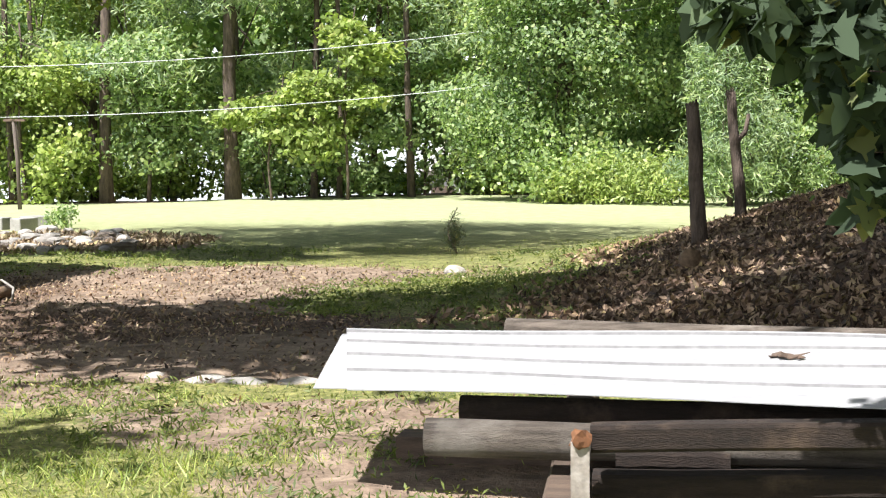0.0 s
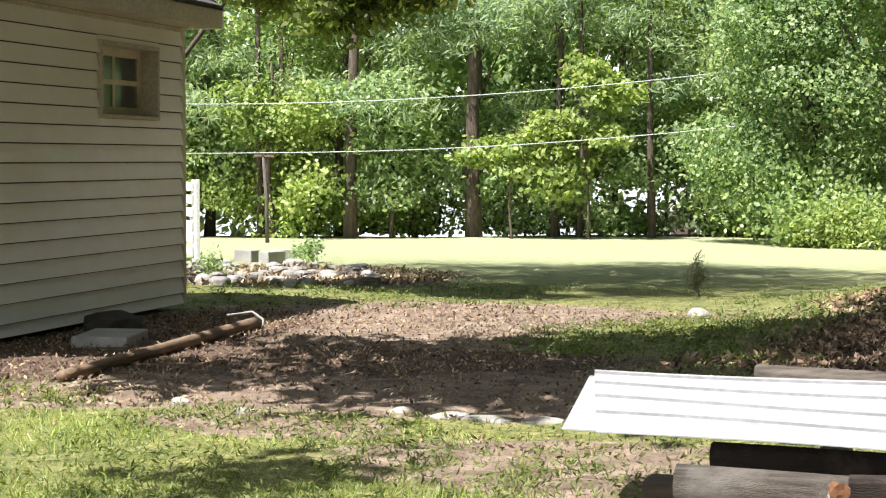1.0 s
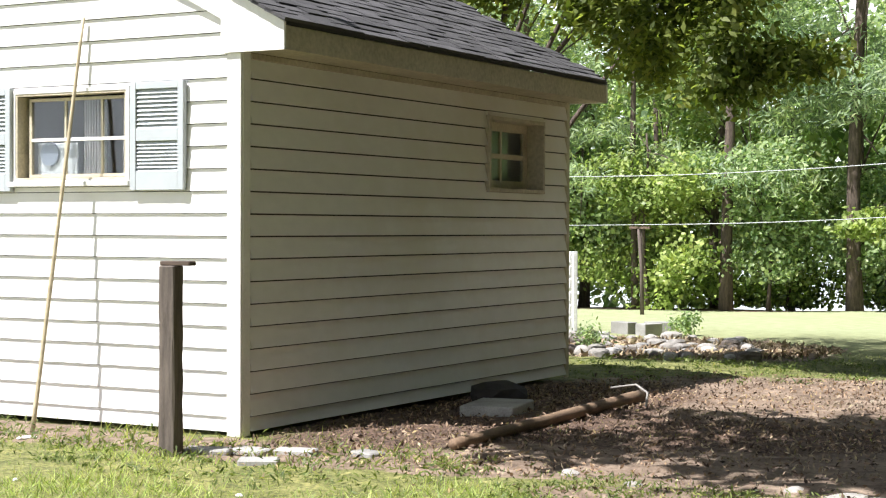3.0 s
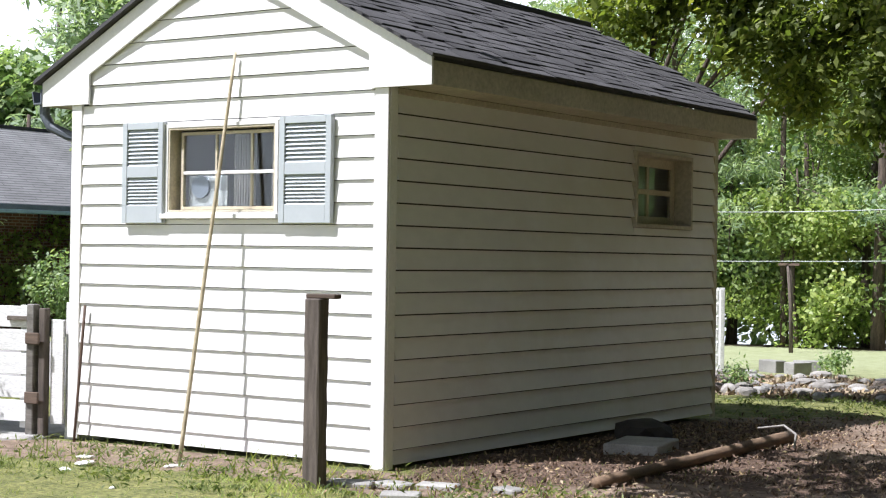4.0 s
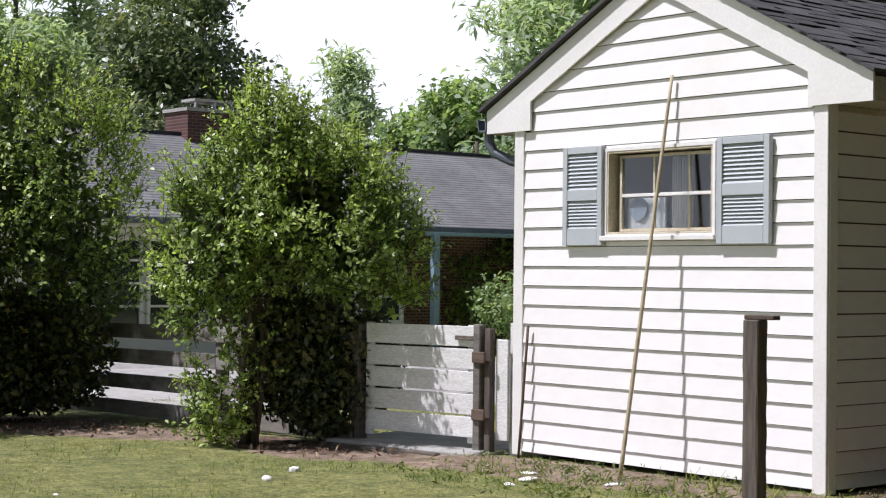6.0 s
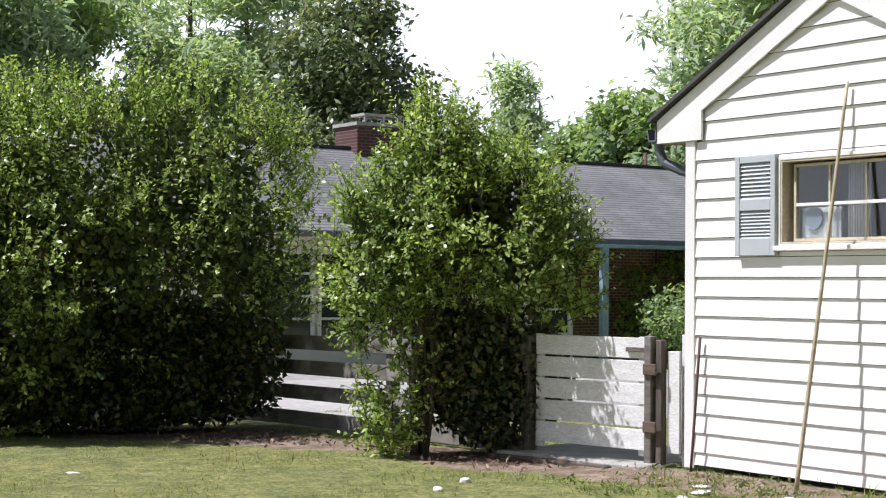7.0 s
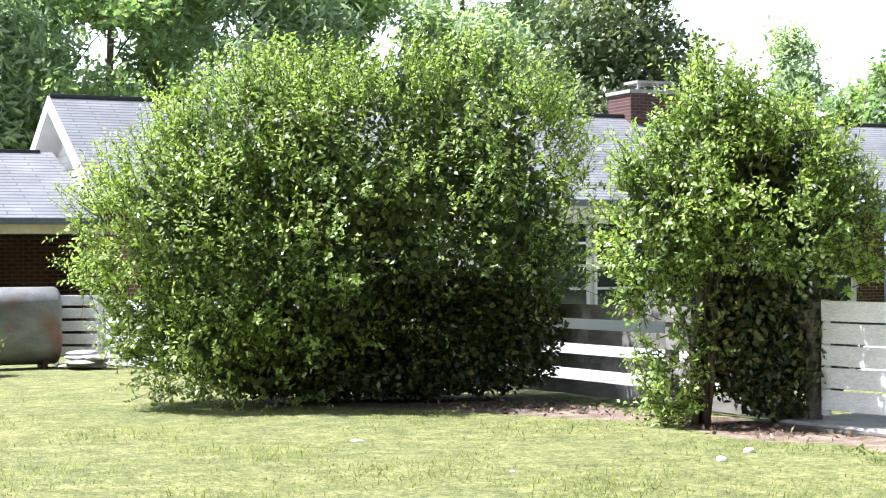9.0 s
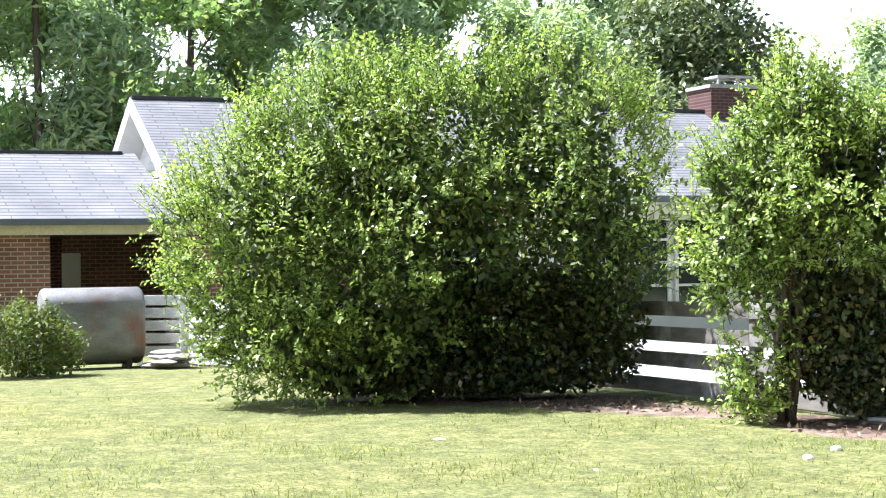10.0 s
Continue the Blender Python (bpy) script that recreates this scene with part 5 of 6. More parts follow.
for i, (x, y, w, h) in enumerate(((5.4, 22.4, 1.0, 0.7), (6.6, 22.0, 1.1, 0.8), (4.6, 23.0, 0.7, 0.5), (8.6, 22.5, 1.2, 0.9), (10.2, 22.6, 1.2, 1.3))):
    tree("pale_shrub", (x, y), [((0, 0, h * 0.6), (w, 0.6, h * 0.6))], L_lime if i < 3 else L_maple, 0.11, 130, 24, 0.13, "pale yellow-green shrub in the sun", (h, 0.02, (0, 0)), 310 + i, "shrub", 0.3, 0.4, group="pale shrubs", limbs=5, sides=5)
tree("young_pine", (7.6, 21.2), [((0.1 * math.sin(k), 0.1, 0.6 + 0.42 * k), (1.05 - 0.07 * k, 1.0 - 0.07 * k, 0.35)) for k in range(10)], L_pine, 0.17, 620, 26, 0.12, "soft pale green young pine", (4.6, 0.05, (0, 0)), 320, "tree", 0.3, 0.16, 1.0, 20)
tree("yellow_sapling", (-0.2, 24.7), [((W.uniform(-0.7, 0.7), 0, 1.0 + 0.36 * k), (0.7, 0.6, 0.28)) for k in range(8)], L_lime, 0.15, 170, 24, 0.13, "yellow-green sapling at the lawn edge", (4.0, 0.035, (0.2, 0)), 321, "tree", 0.2, 0.65, 0.5, 12)
tree("yellow_sapling", (-1.8, 24.6), [((W.uniform(-0.7, 0.7), 0, 1.5 + 0.22 * k), (0.7, 0.6, 0.2)) for k in range(4)], L_lime, 0.15, 80, 24, 0.12, "yellow-green sapling at the lawn edge", (2.6, 0.03, (0.3, 0)), 322, "tree", 0.2, 0.65, 0.5, 8)
# tall pines with bare trunks
for i, (x, y, r) in enumerate(((-2.8, 25.4, 0.165), (-5.3, 24.6, 0.14), (-1.1, 25.9, 0.075), (-0.6, 26.0, 0.06), (-9.6, 23.6, 0.1), (-7.4, 24.4, 0.08), (0.9, 26.4, 0.08), (-11.6, 23.6, 0.12))):
    bl = [((W.uniform(-1.3, 1.3), W.uniform(-1.0, 1.0), W.uniform(2.6, 9)), (1.2, 1.1, 0.4)) for k in range(10)]
    tree("pine_tree", (x, y), bl, L_pine, 0.22, 240 if r > 0.09 else 110, 26, 0.2, "tall pine with a bare dark trunk", (12, r, (W.uniform(-0.3, 0.3), 0)), 160 + i, "tree", 0.2, 0.18, 0.6, 6, limb=0.2, group="pines at the lawn edge")
# farther wood, joined
rng = np.random.default_rng(77)


def far_wood(name, x0, x1, y0, y1, n, top, leaf, size, low, label, freq=0.8):
    fx, fy = rng.uniform(x0, x1, n), rng.uniform(y0, y1, n)
    s = fx + fy
    fz = gz(fx, fy) + low + rng.random(n) ** 0.9 * (top - low) * (0.8 + 0.2 * np.sin(s * freq) + 0.12 * np.sin(s * freq * 2.7))
    keep = ((np.sin(s * 1.9 + 0.7 * np.sin(fz * 1.3)) + np.sin(fz * 1.4 + s * 0.6)) > -0.25) | (fz - gz(fx, fy) > 3.6)
    me = leaves(name, np.stack([fx, fy, fz], 1)[keep], size * rng.uniform(0.6, 1.3, keep.sum()), rng, 0.5, None, 0.65)
    tagged(link_mesh(name, me, leaf), label, "wood", kind="stuff")


far_wood("inner_wood", -34, 26, 29.5, 33.5, 56000, 9.5, L_maple, 0.31, 1.5, "dense shaded green wood behind the edge trees", 1.1)
far_wood("far_wood", -40, 30, 34, 40, 34000, 10.5, L_maple, 0.46, 2.2, "dense green wood farther back by the lake")
# unseen wood added east of the yard to block sky light
far_wood("east_sky_screen", 11.5, 16, -40, 24, 80000, 24, L_dark_leaf, 0.8, 0.1, "unseen dark wood added to keep sky light off the shed side")

# overhanging oak, its trunk hidden by the shed
tree("oak_tree", (-2.6, 7.6), [((3.4, -1.5, 7.6), (2.6, 2.6, 1.0)), ((1.5, 1.0, 7.4), (2.6, 2.4, 1.2)), ((5.2, 1.0, 7.0), (2.4, 2.4, 1.0)), ((4.0, 3.0, 6.8), (2.0, 1.6, 0.8))],
     L_oak, 0.12, 1500, 24, 0.19, "large oak spreading over the shed and dirt yard", (2.9, 0.26, (0.0, 0.2)), 31, "tree", 0.2, 0.5, 0.7, 4, limb=0.14)
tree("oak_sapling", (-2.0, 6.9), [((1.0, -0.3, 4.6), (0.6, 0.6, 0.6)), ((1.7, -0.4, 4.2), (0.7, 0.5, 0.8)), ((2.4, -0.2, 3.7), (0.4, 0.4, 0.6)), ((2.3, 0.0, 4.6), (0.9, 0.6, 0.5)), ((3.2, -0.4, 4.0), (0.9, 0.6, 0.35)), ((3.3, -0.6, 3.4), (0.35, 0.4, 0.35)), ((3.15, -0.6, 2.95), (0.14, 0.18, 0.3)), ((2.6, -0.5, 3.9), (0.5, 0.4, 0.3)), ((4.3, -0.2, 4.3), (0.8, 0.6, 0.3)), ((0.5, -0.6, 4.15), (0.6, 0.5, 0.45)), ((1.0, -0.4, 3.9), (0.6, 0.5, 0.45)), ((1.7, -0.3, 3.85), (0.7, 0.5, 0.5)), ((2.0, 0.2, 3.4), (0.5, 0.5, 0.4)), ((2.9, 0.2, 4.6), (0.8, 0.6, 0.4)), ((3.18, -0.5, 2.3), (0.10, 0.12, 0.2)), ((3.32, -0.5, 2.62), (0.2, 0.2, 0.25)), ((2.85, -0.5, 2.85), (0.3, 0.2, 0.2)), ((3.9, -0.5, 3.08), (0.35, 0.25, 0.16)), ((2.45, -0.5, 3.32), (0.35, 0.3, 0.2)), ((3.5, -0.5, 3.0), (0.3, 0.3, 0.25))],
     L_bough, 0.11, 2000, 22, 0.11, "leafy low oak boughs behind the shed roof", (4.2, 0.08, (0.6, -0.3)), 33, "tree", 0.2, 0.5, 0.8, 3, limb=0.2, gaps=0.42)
def hang_leaves(th, blobs, n, size, seed):
    """Broad lobed leaves hanging from the low boughs."""
    rng = np.random.default_rng(seed)
    c, r = np.array([b[0] for b in blobs], float), np.array([b[1] for b in blobs], float)
    w = r.prod(1) ** 0.6
    pick = rng.choice(len(blobs), n, p=w / w.sum())
    at = c[pick] + unit(rng.normal(size=(n, 3))) * r[pick] * (rng.random(n) ** 0.4)[:, None]
    along = unit(rng.normal(size=(n, 3)) * 0.55 + np.array([0, 0, -1.0]))
    nor = rng.normal(size=(n, 3))
    nor = unit(nor - along * (nor * along).sum(1, keepdims=True))
    side = np.cross(nor, along)
    shape = ((0.0, 0.0), (0.18, 0.12), (0.14, 0.42), (0.30, 0.30), (0.44, 0.52), (0.55, 0.26), (0.78, 0.20), (1.0, 0.0))
    ring = list(shape) + [(f, -s) for f, s in shape[-2:0:-1]]
    s = (size * rng.uniform(0.6, 1.2, n))[:, None]
    v = np.stack([at + along * s * f + side * s * q + nor * s * (0.45 * abs(q) - 0.35 * f * f) for f, q in ring], 1).reshape(-1, 3)
    me = np_mesh("hanging_leaves", v, np.arange(n * len(ring)).reshape(-1, len(ring)), True)
    tagged(link_mesh("hanging_leaves", me, L_shade, th), kind="stuff")


# the shade tree by the mound, with low dark boughs
HANG = float(gz(9.6, -4.6))
low = [((x - 9.6, y + 4.6, z - HANG), r) for (x, y, z), r in (((6.84, -4.15, 1.72), (0.06, 0.12, 0.04)), ((7.0, -4.12, 1.70), (0.12, 0.2, 0.07)), ((7.13, -4.1, 1.62), (0.10, 0.25, 0.12)), ((7.25, -4.1, 1.56), (0.14, 0.28, 0.2)), ((7.21, -4.1, 1.42), (0.06, 0.2, 0.12)), ((7.26, -4.12, 1.26), (0.06, 0.15, 0.13)), ((7.32, -4.0, 1.65), (0.15, 0.3, 0.2)))]
t = tree("maple_tree", (9.6, -4.6), low,
         L_shade, 0.03, 60, 7, 0.045, "broad-leaved tree with low dark hanging boughs", (3.0, 0.10, (0.2, 0.1)), 41, "tree", 0.1, 0.7, 1.0, 8, limb=0.12, up=0.0)
hang_leaves(t, low, 1000, 0.115, 44)
# unseen upper crown added to shade the hanging leaves and the sheet's end
add_crown(t, [((-2.5, -0.9, 4.0), (0.7, 0.8, 0.25)), ((-1.5, -1.2, 4.2), (1.0, 0.9, 0.3))], L_oak, 0.15, 130, 16, 0.15, np.random.default_rng(43), 0.1, 0.7, name="shading_crown")
# unseen tree added: its crown shades the yard and dims the shed side
tree("maple_tree", (11.6, -1.8), [((-4.0, 1.0, 7.4), (2.6, 3.0, 1.0)), ((-6.0, -0.8, 6.6), (1.9, 1.7, 0.7)), ((-2.0, 2.5, 7.5), (2.6, 2.8, 1.2)), ((-8.4, 0.9, 5.6), (1.5, 1.1, 0.5)), ((-9.6, 1.8, 5.2), (1.0, 0.8, 0.4)), ((-1.5, -2.2, 6.8), (2.4, 2.0, 1.0)), ((-7.2, 2.2, 6.2), (1.6, 1.0, 0.5)), ((-9.2, 0.2, 5.2), (1.2, 1.0, 0.4)), ((-8.2, 2.0, 5.4), (1.6, 1.0, 0.4)), ((-11.0, -0.3, 5.4), (0.9, 0.9, 0.35)), ((-9.4, -0.4, 5.4), (1.3, 1.1, 0.4)), ((-10.4, 1.4, 5.3), (1.2, 0.7, 0.35)), ((-7.6, -0.6, 5.6), (1.2, 1.0, 0.4)), ((-3.5, 4.5, 7.0), (2.4, 2.4, 0.8)), ((-6.0, 3.6, 6.6), (1.4, 1.2, 0.5)), ((-5.0, 6.5, 9.0), (2.8, 2.4, 0.9)), ((-2.5, 4.5, 9.5), (2.6, 2.6, 0.9)), ((-1.5, 7.5, 9.0), (2.6, 2.4, 0.9)), ((-9.3, -3.6, 6.4), (0.6, 0.5, 0.25)), ((-3.0, 1.5, 9.5), (2.5, 2.5, 0.8)), ((-0.5, 5.0, 9.0), (2.5, 2.5, 0.8)), ((1.5, 0.0, 8.5), (2.0, 3.0, 1.0)), ((0.5, -3.0, 8.0), (2.2, 2.2, 0.9)), ((-4.0, -0.5, 8.6), (2.0, 2.0, 0.7))],
     L_oak, 0.24, 3900, 18, 0.24, "unseen tall tree added to shade the leaf mound and yard", (7.0, 0.22, (-0.8, 0.3)), 42, "tree", 0.15, 0.7, 0.7, 24, gaps=0.36)

# trees behind the house
B = random.Random(5)
BACK = [(-92 + 1.7 * k, 46 + 4 * (k % 3), 12.5, k % 4 == 1, 1.9) for k in range(15)] + [(-66.4, 52, 8.0, False, 1.2), (-64.6, 50, 11.5, False, 1.5), (-62.6, 52, 12.0, False, 1.7),
        (-60.5, 55, 10.5, True, 1.7), (-53.5, 56, 9.4, False, 1.0), (-51.2, 50, 6.6, True, 1.3), (-49.0, 48, 7.3, True, 1.3), (-47.8, 52, 12.0, False, 2.2), (-46.2, 46, 12.0, False, 1.8), (-43.0, 48, 11.5, False, 1.8), (-40.0, 46, 11.0, True, 1.8)]
for i, (turn, far, h, broad, wide) in enumerate(BACK):
    x, y = 6.6 + far * math.sin(radians(turn)), -8.9 + far * math.cos(radians(turn))
    bl = [((B.uniform(-0.9, 0.9) * wide, B.uniform(-0.9, 0.9) * wide, B.uniform(0.15, 0.95) * h), (B.uniform(0.5, 0.85) * wide, B.uniform(0.5, 0.85) * wide, B.uniform(0.5, 0.9))) for k in range(16)]
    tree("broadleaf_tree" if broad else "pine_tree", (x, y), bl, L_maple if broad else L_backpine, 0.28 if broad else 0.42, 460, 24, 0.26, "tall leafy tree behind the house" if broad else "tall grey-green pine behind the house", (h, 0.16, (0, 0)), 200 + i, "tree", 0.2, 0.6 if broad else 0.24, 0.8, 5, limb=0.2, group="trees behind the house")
tree("broadleaf_tree", (-20.0, 24.5), [((B.uniform(-1.6, 1.6), B.uniform(-1.6, 1.6), 2.6 + 0.38 * k), (1.4, 1.4, 0.8)) for k in range(9)], L_lime, 0.2, 520, 24, 0.22, "light green tree beyond the end of the house", (6, 0.12, (0, 0)), 230, "tree", 0.3, 0.6, 0.8, 10)
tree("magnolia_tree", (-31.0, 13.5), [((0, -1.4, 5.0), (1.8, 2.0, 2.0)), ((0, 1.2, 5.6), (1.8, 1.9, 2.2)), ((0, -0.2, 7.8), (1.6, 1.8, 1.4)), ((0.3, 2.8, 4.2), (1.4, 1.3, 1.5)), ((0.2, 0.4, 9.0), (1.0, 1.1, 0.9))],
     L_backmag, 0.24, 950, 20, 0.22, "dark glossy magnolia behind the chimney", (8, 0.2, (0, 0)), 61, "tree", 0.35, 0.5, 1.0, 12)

# ---- small things in the yard ----
def stump(name, at, top, r, label, seed, fork=False):
    rr = random.Random(seed)
    z0 = float(gz(*at)) - 0.1
    n = 8
    pts = [Vector((at[0], at[1], z0)).lerp(Vector(top), i / n) + Vector((rr.uniform(-1, 1), rr.uniform(-1, 1), 0)) * 0.008 for i in range(n + 1)]
    bm = tube(bmesh.new(), pts, [r * (1.15 if i == 0 else 1 - 0.2 * i / n) for i in range(n + 1)], 12, 0.06, rr)
    for k in range(5):   # torn splinters at the top
        a = rr.uniform(0, 6.28)
        p = Vector(top) + Vector((math.cos(a), math.sin(a), 0)) * r * 0.55
        tube(bm, [p - Vector((0, 0, 0.03)), p + Vector((0, 0, rr.uniform(0.01, 0.05)))], [r * 0.25, r * 0.06], 5)
    if fork:
        tube(bm, [pts[5], pts[5] + Vector((0.09, 0, 0.10)), pts[5] + Vector((0.12, 0, 0.26))], [r * 0.5, r * 0.4, r * 0.3], 7)
    return tagged(part(name, bm, M_bark, None, "", True), label, "stump", "cut trunks on the mound")


stump("tree_stump", (6.88, 4.46), (6.82, 4.46, 1.49), 0.068, "rough brown cut-off tree trunk on the mound", 1)
stump("tree_stump", (7.28, 6.15), (7.16, 6.16, 1.60), 0.055, "forked dark cut-off tree trunk on the mound", 2, True)
rubble("white_stone", (4.72, 5.69), (0.20, 0.16, 0.12), M_stone, "rough white stone in the grass", "stone", 3, 20)
ob = lean_tube("cut_log_disc", (6.78, 3.1, float(gz(6.79, 3.1)) + 0.06), (6.81, 3.03, float(gz(6.79, 3.1)) + 0.08), 0.075, 0.075, M_log, "small sawn log disc lying on leaf litter", "log", 16, 2, 0.02)
lean_tube("fallen_log", (1.55, 0.15, 0.04), (1.52, 3.32, 0.07), 0.035, 0.048, M_log, "long bare brown log lying along the shed", "log", 12, 16, 0.05, 6)
bm = tube(bmesh.new(), [(1.30, 3.2, 0.13), (1.5, 3.25, 0.16), (1.68, 3.05, 0.12), (1.75, 2.85, 0.04)], [0.008, 0.01, 0.01, 0.008], 6)
tagged(part("pale_stick", bm, M_stone, None, "", True), "thin pale bent stick over the log end", "stick")

# blocks against the shed's shaded side
def cinder(name, at, rz, size, label, mat, tilt=0):
    b = boxed(-size[0] / 2, size[0] / 2, -size[1] / 2, size[1] / 2, 0, size[2], 0.01)
    ob = part(name, b, mat)
    ob.matrix_world = pose(at[0], at[1], float(gz(at[0], at[1])) - 0.01 if len(at) < 3 else at[2], tilt, 0, rz)
    return tagged(ob, label, "block")


# lump of unknown kind; its near-black colour carries the wall's shade
rubble("dark_lump", (0.42, 2.95), (0.5, 0.5, 0.24), M_dark, "dark lump of unknown kind against the shed wall", "stump", 7, 15, "", 0.25, 0.0)
cinder("paving_slab", (0.80, 2.2), 12, (0.42, 0.62, 0.09), "grey concrete slab lying by the shed", M_concrete)
for i, (x, y, r, w) in enumerate(((0.30, -0.74, 20, 0.3), (0.55, -0.62, -12, 0.26), (0.84, -0.95, 30, 0.24), (0.80, -0.5, 14, 0.26), (1.25, -0.38, -18, 0.2))):
    cinder("edging_brick", (x, y), r, (w, 0.13, 0.045), "pale broken edging brick in the grass", M_concrete, 4 - i)["group"] = "edging bricks by the shed"
for i, (x, y, w) in enumerate(((4.42, -0.42, 0.32), (4.72, -0.38, 0.26), (4.2, -0.36, 0.3), (3.9, -0.3, 0.22), (2.6, -0.35, 0.2), (3.1, -0.6, 0.16), (5.0, -0.42, 0.12))):
    rubble("flat_stone", (x, y), (w, w * 0.55, 0.07), M_stone, "flat pale stone half sunk in dirt", "stone", 20 + i, i * 31, "flat stones in the dirt", 0.6, 0.5)
for i, (x, y, w, h) in enumerate(((-2.885, -2.454, 0.10, 0.05), (-3.23, -1.98, 0.09, 0.06), (-1.75, -1.03, 0.2, 0.03), (-1.6, -1.35, 0.12, 0.03), (-2.0, -0.8, 0.14, 0.03), (-1.2, -0.75, 0.16, 0.03), (0.1, -2.2, 0.05, 0.02), (-3.0, -4.0, 0.05, 0.02), (-5.5, -4.1, 0.12, 0.02), (-0.7, -1.8, 0.06, 0.02), (1.4, -1.9, 0.05, 0.02))):
    rubble("white_scrap", (x, y), (w, w * 0.6, h), M_trim, "crumpled white scrap lying on the lawn", "scrap", 40 + i, i * 53, "white scraps on the lawn")

# rubble bed beyond the shed
R = random.Random(9)
for i in range(150):
    x, y = R.uniform(-3.6, 0.8), R.uniform(8.4, 12.6)
    if x > 0.9 - (y - 8.4) * 0.4:
        continue
    w = R.uniform(0.07, 0.34)
    rubble("rubble_stone", (x, y), (w, w * 0.7, w * 0.5), R.choice([M_stone, M_stone, M_concrete, M_oldwood]), "broken pale stone in the rubble bed", "stone", 60 + i, R.uniform(0, 180), "stones of the rubble bed", 0.2, R.choice([0.3, 0.7, 0.9]))
for i, (x, y, rz) in enumerate(((-2.72, 14.2, 35), (-3.1, 13.8, -25), (-2.62, 13.6, 70))):
    b = cinder("concrete_block", (x, y) if i < 4 else (x, y, float(gz(x, y)) + 0.18), rz, (0.38, 0.2, 0.19), "grey hollow concrete block in a low pile", M_concrete)
    b["group"] = "concrete blocks"
tree("leafy_plant", (-2.15, 13.9), [((0, 0, 0.14), (0.26, 0.22, 0.12)), ((0.1, 0, 0.24), (0.16, 0.16, 0.08))], L_maple, 0.07, 46, 12, 0.05, "small leafy plant beside the concrete blocks", (0.22, 0.012, (0, 0)), 501, "plant", 0.2, 0.5, limbs=8, sides=5)
tree("leafy_plant", (-1.6, 9.3), [((0, 0, 0.14), (0.16, 0.16, 0.16))], L_maple, 0.07, 30, 10, 0.07, "small green plant in the rubble bed", (0.3, 0.01, (0, 0)), 502, "plant", 0.2, 0.4, limbs=6, sides=5)
tree("cedar_sapling", (4.3, 8.6), [((0, 0, 0.18), (0.09, 0.09, 0.16)), ((0.02, 0, 0.34), (0.05, 0.05, 0.13))], L_dark_leaf, 0.07, 60, 16, 0.035, "small dark cedar sapling in the grass", (0.5, 0.012, (0, 0)), 503, "plant", 0.0, 0.1, limbs=8, sides=5)
# slotted white fence end behind the shed
ff = empty("slotted_fence", (-3.75, 13.4, float(gz(-3.75, 13.4))), "white board fence end behind the shed", "fence", rz=128)
part("post", boxed(-0.06, 0.06, -0.05, 0.05, -0.1, 1.22, 0.004), M_fence, ff)
part("post", boxed(-0.22, -0.12, 0.0, 0.05, -0.1, 1.2, 0.004), M_fence, ff)
for k in range(6):
    part("board", boxed(-0.062, 1.8, 0.052, 0.075, 0.1 + k * 0.19, 0.23 + k * 0.19, 0.003), M_fence, ff)

# clothes-line pole and the two cables
pole = empty("line_pole", (-6.05, 21.6, float(gz(-6.05, 21.6))), "thin leaning wooden line pole with a short crossarm", "pole")
part("shaft", tube(bmesh.new(), [(0.02, 0, -0.1), (0, 0, 0.9), (-0.07, 0, 1.72)], [0.045, 0.04, 0.032], 8), M_post, pole, "", True)
part("brace", tube(bmesh.new(), [(0.03, 0.03, 0.8), (-0.02, 0.03, 1.70)], [0.02, 0.02], 6), M_post, pole)
part("crossarm", boxed(-0.26, 0.18, -0.03, 0.03, 1.70, 1.75, 0.004), M_darkwood, pole)
for i, (z0, zl, zr) in enumerate(((1.47, 1.50, 2.30), (2.44, 2.52, 3.42))):
    a, m, b = Vector((-16.0, 17.6, zl + 0.2)), Vector((-6.1, 21.55, z0)), Vector((6.0, 24.4, zr + 0.12))
    pts = []
    for t in range(25):
        u = t / 24
        p = a.lerp(m, u * 2) if u < 0.5 else m.lerp(b, u * 2 - 1)
        q = (u * 2) % 1.0 if u < 1 else 1.0
        p.z -= 0.22 * 4 * q * (1 - q) * (1.0 if u >= 0.5 else 0.5) if 0 < q < 1 else 0
        pts.append(p)
    tagged(part("cable", tube(bmesh.new(), pts, [0.0085] * 25, 5), M_wire), "pale cable strung across the lawn edge", "cable", "cables")
# white cottage by the lake, between the trees
cot = empty("white_cottage", (-3.6, 64, -3.7), "small white cottage by the lake", "house")
part("wall", box(bmesh.new(), -1.0, 1.0, -2, 2, 0, 2.9), M_trim, cot)
part("roof", extrude_poly(bmesh.new(), [(-1.25, -2.4, 2.8), (1.25, -2.4, 2.8), (0, -2.4, 4.3)], (0, 4.8, 0)), M_trim, cot)
part("door", boxed(-0.5, 0.5, -2.06, -2.004, 0, 2.1, 0), M_darkwood, cot)


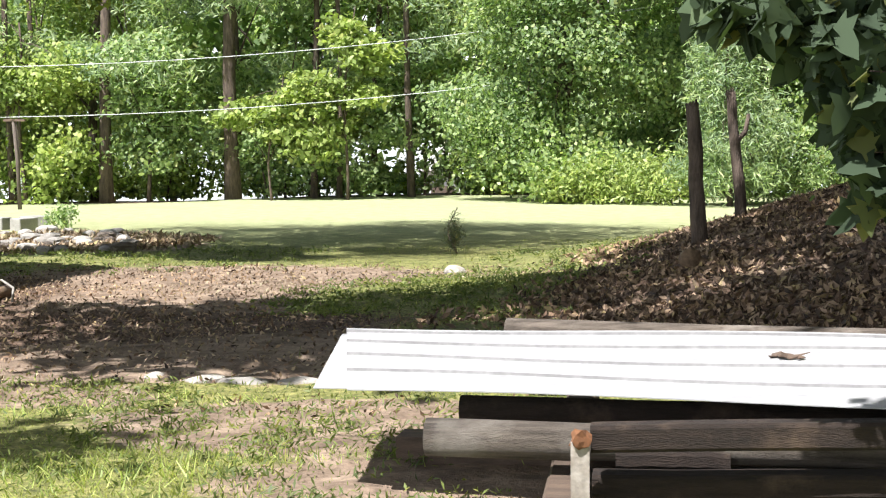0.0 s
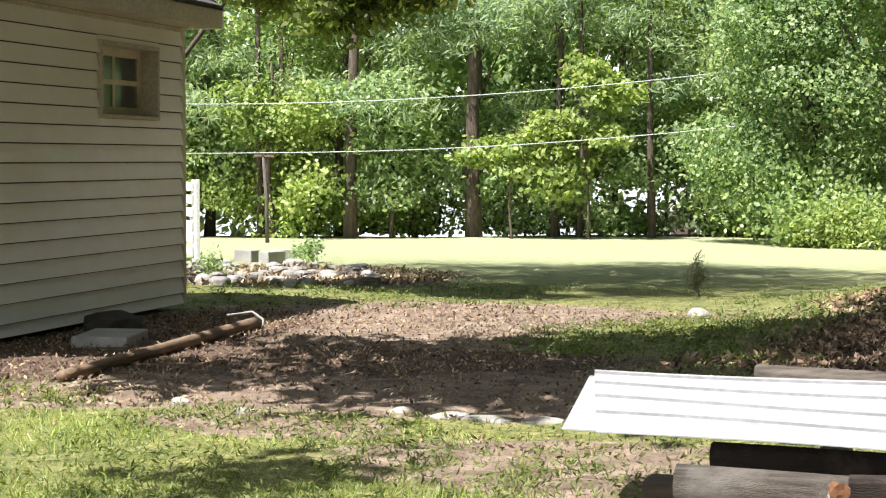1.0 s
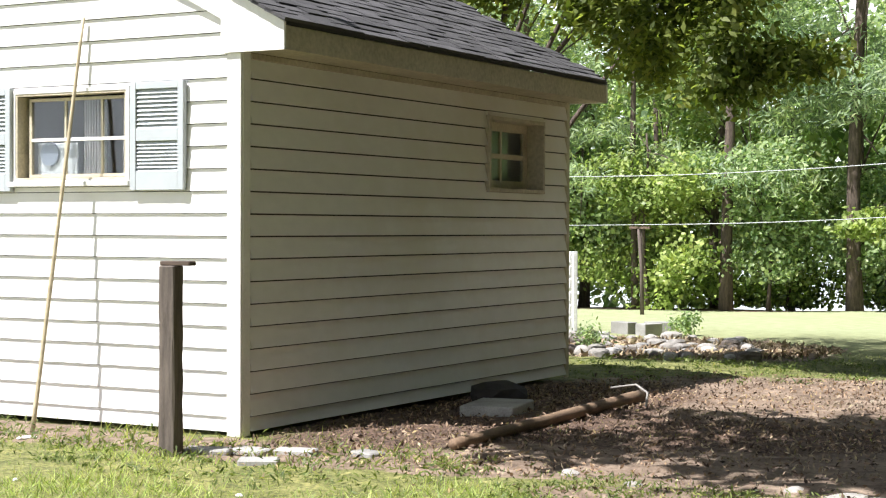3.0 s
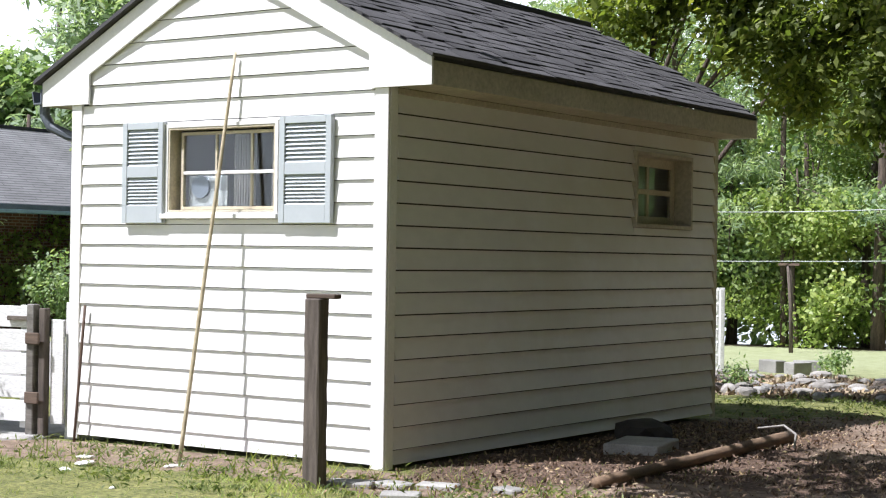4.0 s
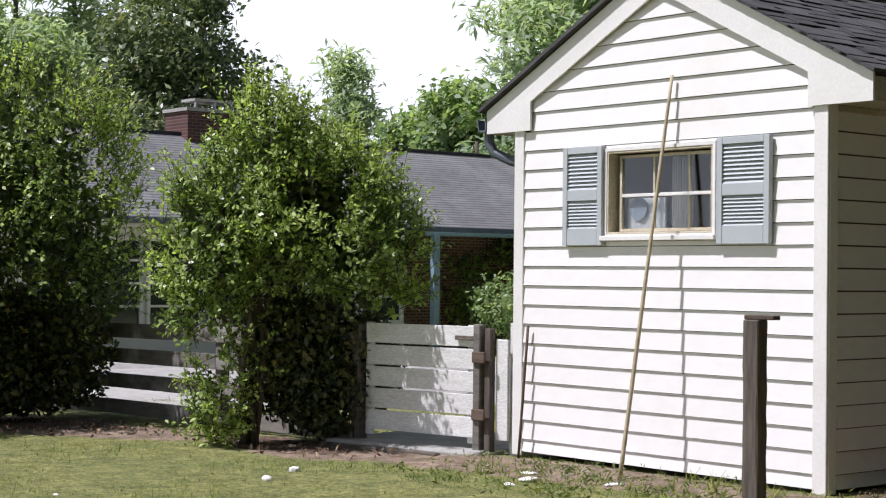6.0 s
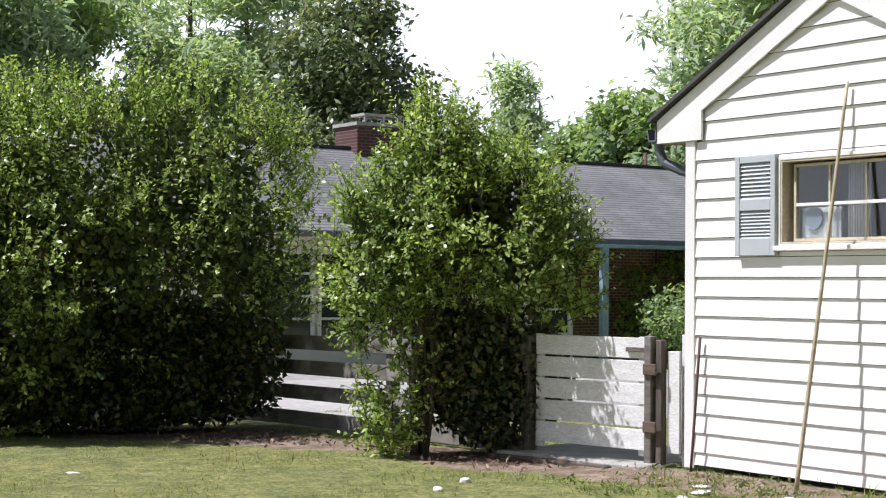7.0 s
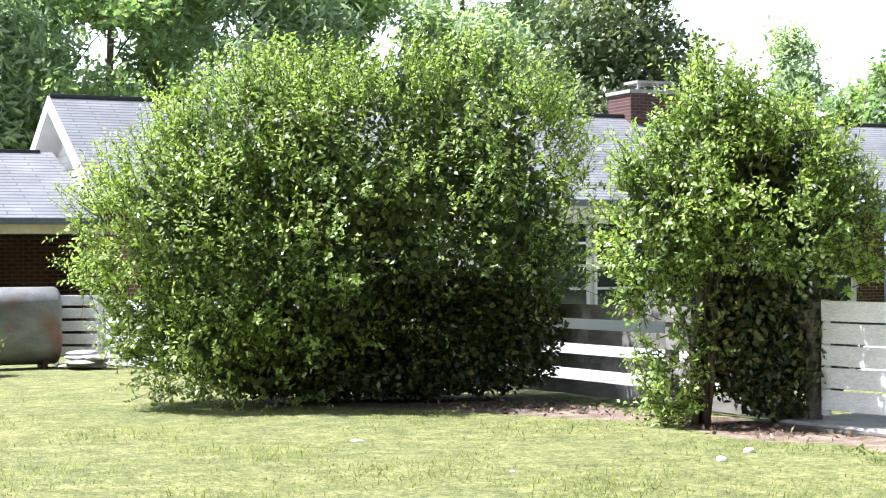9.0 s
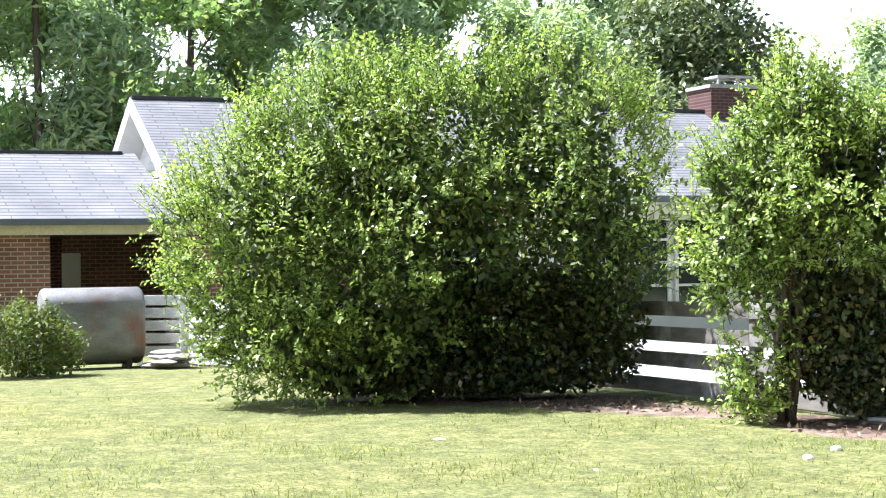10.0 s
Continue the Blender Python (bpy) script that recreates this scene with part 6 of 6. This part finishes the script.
# ---- grass and dead leaves ----
def blades(name, n, seed, x0, x1, y0, y1, hmin, hmax, width, keep_fn, mat, label):
    rng = np.random.default_rng(seed)
    if x1 is None:      # a fan over the open lawn, thinner with distance
        far, turn = x0 + (y0 - x0) * rng.random(n) ** 1.15, rng.uniform(radians(-86), radians(12), n)
        x, y = 6.6 + far * np.sin(turn), -8.9 + far * np.cos(turn)
    else:
        x, y = rng.uniform(x0, x1, n), rng.uniform(y0, y1, n)
    k = keep_fn(x, y) > rng.random(n)
    x, y = x[k], y[k]
    n = len(x)
    z = gz(x, y) - 0.01
    tuft = 0.6 + 0.8 * np.clip(np.sin(x * 2.1 + np.sin(y * 1.7)) * np.sin(y * 2.4 + x) + 0.3, 0, 1)
    h = rng.uniform(hmin, hmax, n) * tuft
    a = rng.uniform(0, 2 * math.pi, n)
    side = np.stack([np.cos(a), np.sin(a), 0 * a], 1) * (width * rng.uniform(0.6, 1.3, n))[:, None] * 0.5
    lean = rng.normal(size=(n, 3)) * 1.0
    lean[:, 2] = 1
    lean = unit(lean)
    b = np.stack([x, y, z], 1)
    tip = b + lean * h[:, None]
    v = np.stack([b - side, b + side, tip + side * 0.25, tip - side * 0.25], 1).reshape(-1, 3)
    tagged(link_mesh(name, np_mesh(name, v, np.arange(n * 4).reshape(-1, 4)), mat), label, "grass", kind="stuff")


def lawn_keep(x, y):
    s = np.maximum(soil(x, y), mulched(x, y))
    inside = (x > -3.1) & (x < 0.06) & (y > -0.02) & (y < 5.3)
    return np.clip(1.1 - s * 1.15, 0.02, 1) * ~inside


blades("lawn_grass", 170000, 1, 5.6, None, 20.0, None, 0.016, 0.042, 0.007, lawn_keep, L_grass, "short green lawn grass")
blades("lawn_tufts", 52000, 2, 5.8, None, 15.0, None, 0.03, 0.06, 0.008, lambda x, y: lawn_keep(x, y) * np.clip(0.5 + np.sin(x * 1.3 + np.sin(y)) * np.sin(y * 1.7 + x * 0.6), 0, 1), L_grass, "longer tufts in the lawn")
blades("yard_grass", 30000, 9, -0.6, 6.2, -5.4, -0.9, 0.03, 0.075, 0.009, lambda x, y: lawn_keep(x, y) * np.clip(0.6 + np.sin(x * 1.9 + np.sin(y * 1.3)) * np.sin(y * 2.2 + x * 0.5), 0.1, 1), L_lime, "longer bright green grass in the yard")
blades("shed_weeds", 900, 4, -3.0, 1.6, -1.1, -0.03, 0.05, 0.13, 0.012, lambda x, y: 0.6 + 0 * x, L_grass, "weeds along the foot of the shed")


def litter(name, n, seed, x0, x1, y0, y1, size, keep_fn, mat, label):
    rng = np.random.default_rng(seed)
    x, y = rng.uniform(x0, x1, n), rng.uniform(y0, y1, n)
    k = keep_fn(x, y) > rng.random(n)
    x, y = x[k], y[k]
    p = np.stack([x, y, gz(x, y) + rng.uniform(0.004, 0.03, len(x))], 1)
    me = leaves(name, p, size * rng.uniform(0.4, 1.5, len(x)), rng, 0.45, None, 0.38)
    tagged(link_mesh(name, me, mat), label, "dead leaves", kind="stuff")


def out_of_shed(x, y):
    return 1.0 * ~((x > -3.1) & (x < 0.06) & (y > -0.02) & (y < 5.3))


litter("mound_leaves", 62000, 5, 5, 10.5, -1, 9.5, 0.068, lambda x, y: np.clip(mulched(x, y) * 1.2, 0, 1), M_litter, "thick brown dead leaves on the mound")
litter("yard_leaves", 34000, 6, 0, 6.5, -1.4, 7, 0.036, lambda x, y: (0.03 + 0.85 * np.maximum(mulched(x, y), 0.4 * soil(x, y))) * (1 - patch(x, y, 4.6, 3.7, 0.9, 1.5, -10)) * out_of_shed(x, y), M_litter, "brown dead leaves and chips on dirt")
litter("stack_debris", 2600, 19, 5.5, 7.0, -4.2, -2.9, 0.045, lambda x, y: 0.75 * patch(x, y, 6.1, -3.5, 0.5, 0.4), M_litter, "dark dead leaves by the timber stack")
litter("bed_leaves", 6000, 7, -4, 1.2, 8, 13, 0.10, lambda x, y: np.clip(mulched(x, y) * 1.3, 0, 1), M_litter, "dead leaves over the rubble bed")
litter("fence_leaves", 3000, 8, -11.5, -3.5, -3.4, -0.2, 0.06, lambda x, y: 0.6 * soil(x, y), M_litter, "dead leaves under the bushes")


def clover(name, n, per, seed, x0, x1, y0, y1, size, keep_fn, mat, label):
    """Low broad-leaved weeds in small clumps."""
    rng = np.random.default_rng(seed)
    x, y = rng.uniform(x0, x1, n), rng.uniform(y0, y1, n)
    k = keep_fn(x, y) > rng.random(n)
    x, y = x[k], y[k]
    r = rng.uniform(0.03, 0.13, len(x))
    px = (x[:, None] + rng.normal(size=(len(x), per)) * r[:, None]).ravel()
    py = (y[:, None] + rng.normal(size=(len(x), per)) * r[:, None]).ravel()
    pz = gz(px, py) + rng.random(len(px)) * np.repeat(r, per) * 0.55 + 0.005
    me = leaves(name, np.stack([px, py, pz], 1), size * rng.uniform(0.5, 1.5, len(px)), rng, 0.5, None, 0.24)
    tagged(link_mesh(name, me, mat), label, "weeds", kind="stuff")


clover("yard_weeds", 900, 24, 11, 2.6, 6.8, -4.4, -0.6, 0.034, lambda x, y: np.clip(0.75 - 0.6 * patch(x, y, 6.2, -2.8, 1.0, 0.5) + 0.5 * np.sin(x * 2.3) * np.sin(y * 3.1 + x), 0, 1), L_weed, "low green weeds growing through dirt")
clover("patch_grass", 420, 24, 12, 3.4, 5.8, 2.0, 6.0, 0.045, lambda x, y: patch(x, y, 4.6, 3.8, 1.0, 1.6, -10), L_weed, "thick green grass patch in the yard")
clover("mound_weeds", 130, 20, 13, 4.8, 7.0, 2.0, 9.0, 0.055, lambda x, y: np.clip(0.8 - 0.9 * mulched(x, y), 0.03, 1), L_weed, "yellow-green weeds at the foot of the mound")
clover("edge_weeds", 300, 20, 14, -4, 3.0, 5.6, 9.2, 0.05, lambda x, y: 0.8 * out_of_shed(x, y) * (1 - 0.7 * soil(x, y)), L_weed, "longer grass between dirt and rubble bed")
clover("foot_weeds", 260, 18, 15, -3.2, 2.2, -1.7, -0.2, 0.045, lambda x, y: 0.7 + 0 * x, L_weed, "weeds by the foot of the shed")
litter("bed_chips", 9000, 16, -4.2, 1.3, 8.2, 13.2, 0.12, lambda x, y: np.clip(1.4 * patch(x, y, -1.3, 10.4, 2.2, 1.9), 0, 1), M_chips, "pale chips and straw over the rubble bed")
litter("yard_straw", 15000, 17, 0.4, 5.5, -0.8, 6.6, 0.034, lambda x, y: 0.75 * np.maximum(soil(x, y) - 0.25 * mulched(x, y), 0) * np.clip(0.5 + np.sin(x * 1.4 + np.sin(y * 2.1)) * np.sin(y * 1.9 + x * 0.7), 0.05, 1) * out_of_shed(x, y), M_chips, "pale straw and chips on the dirt")
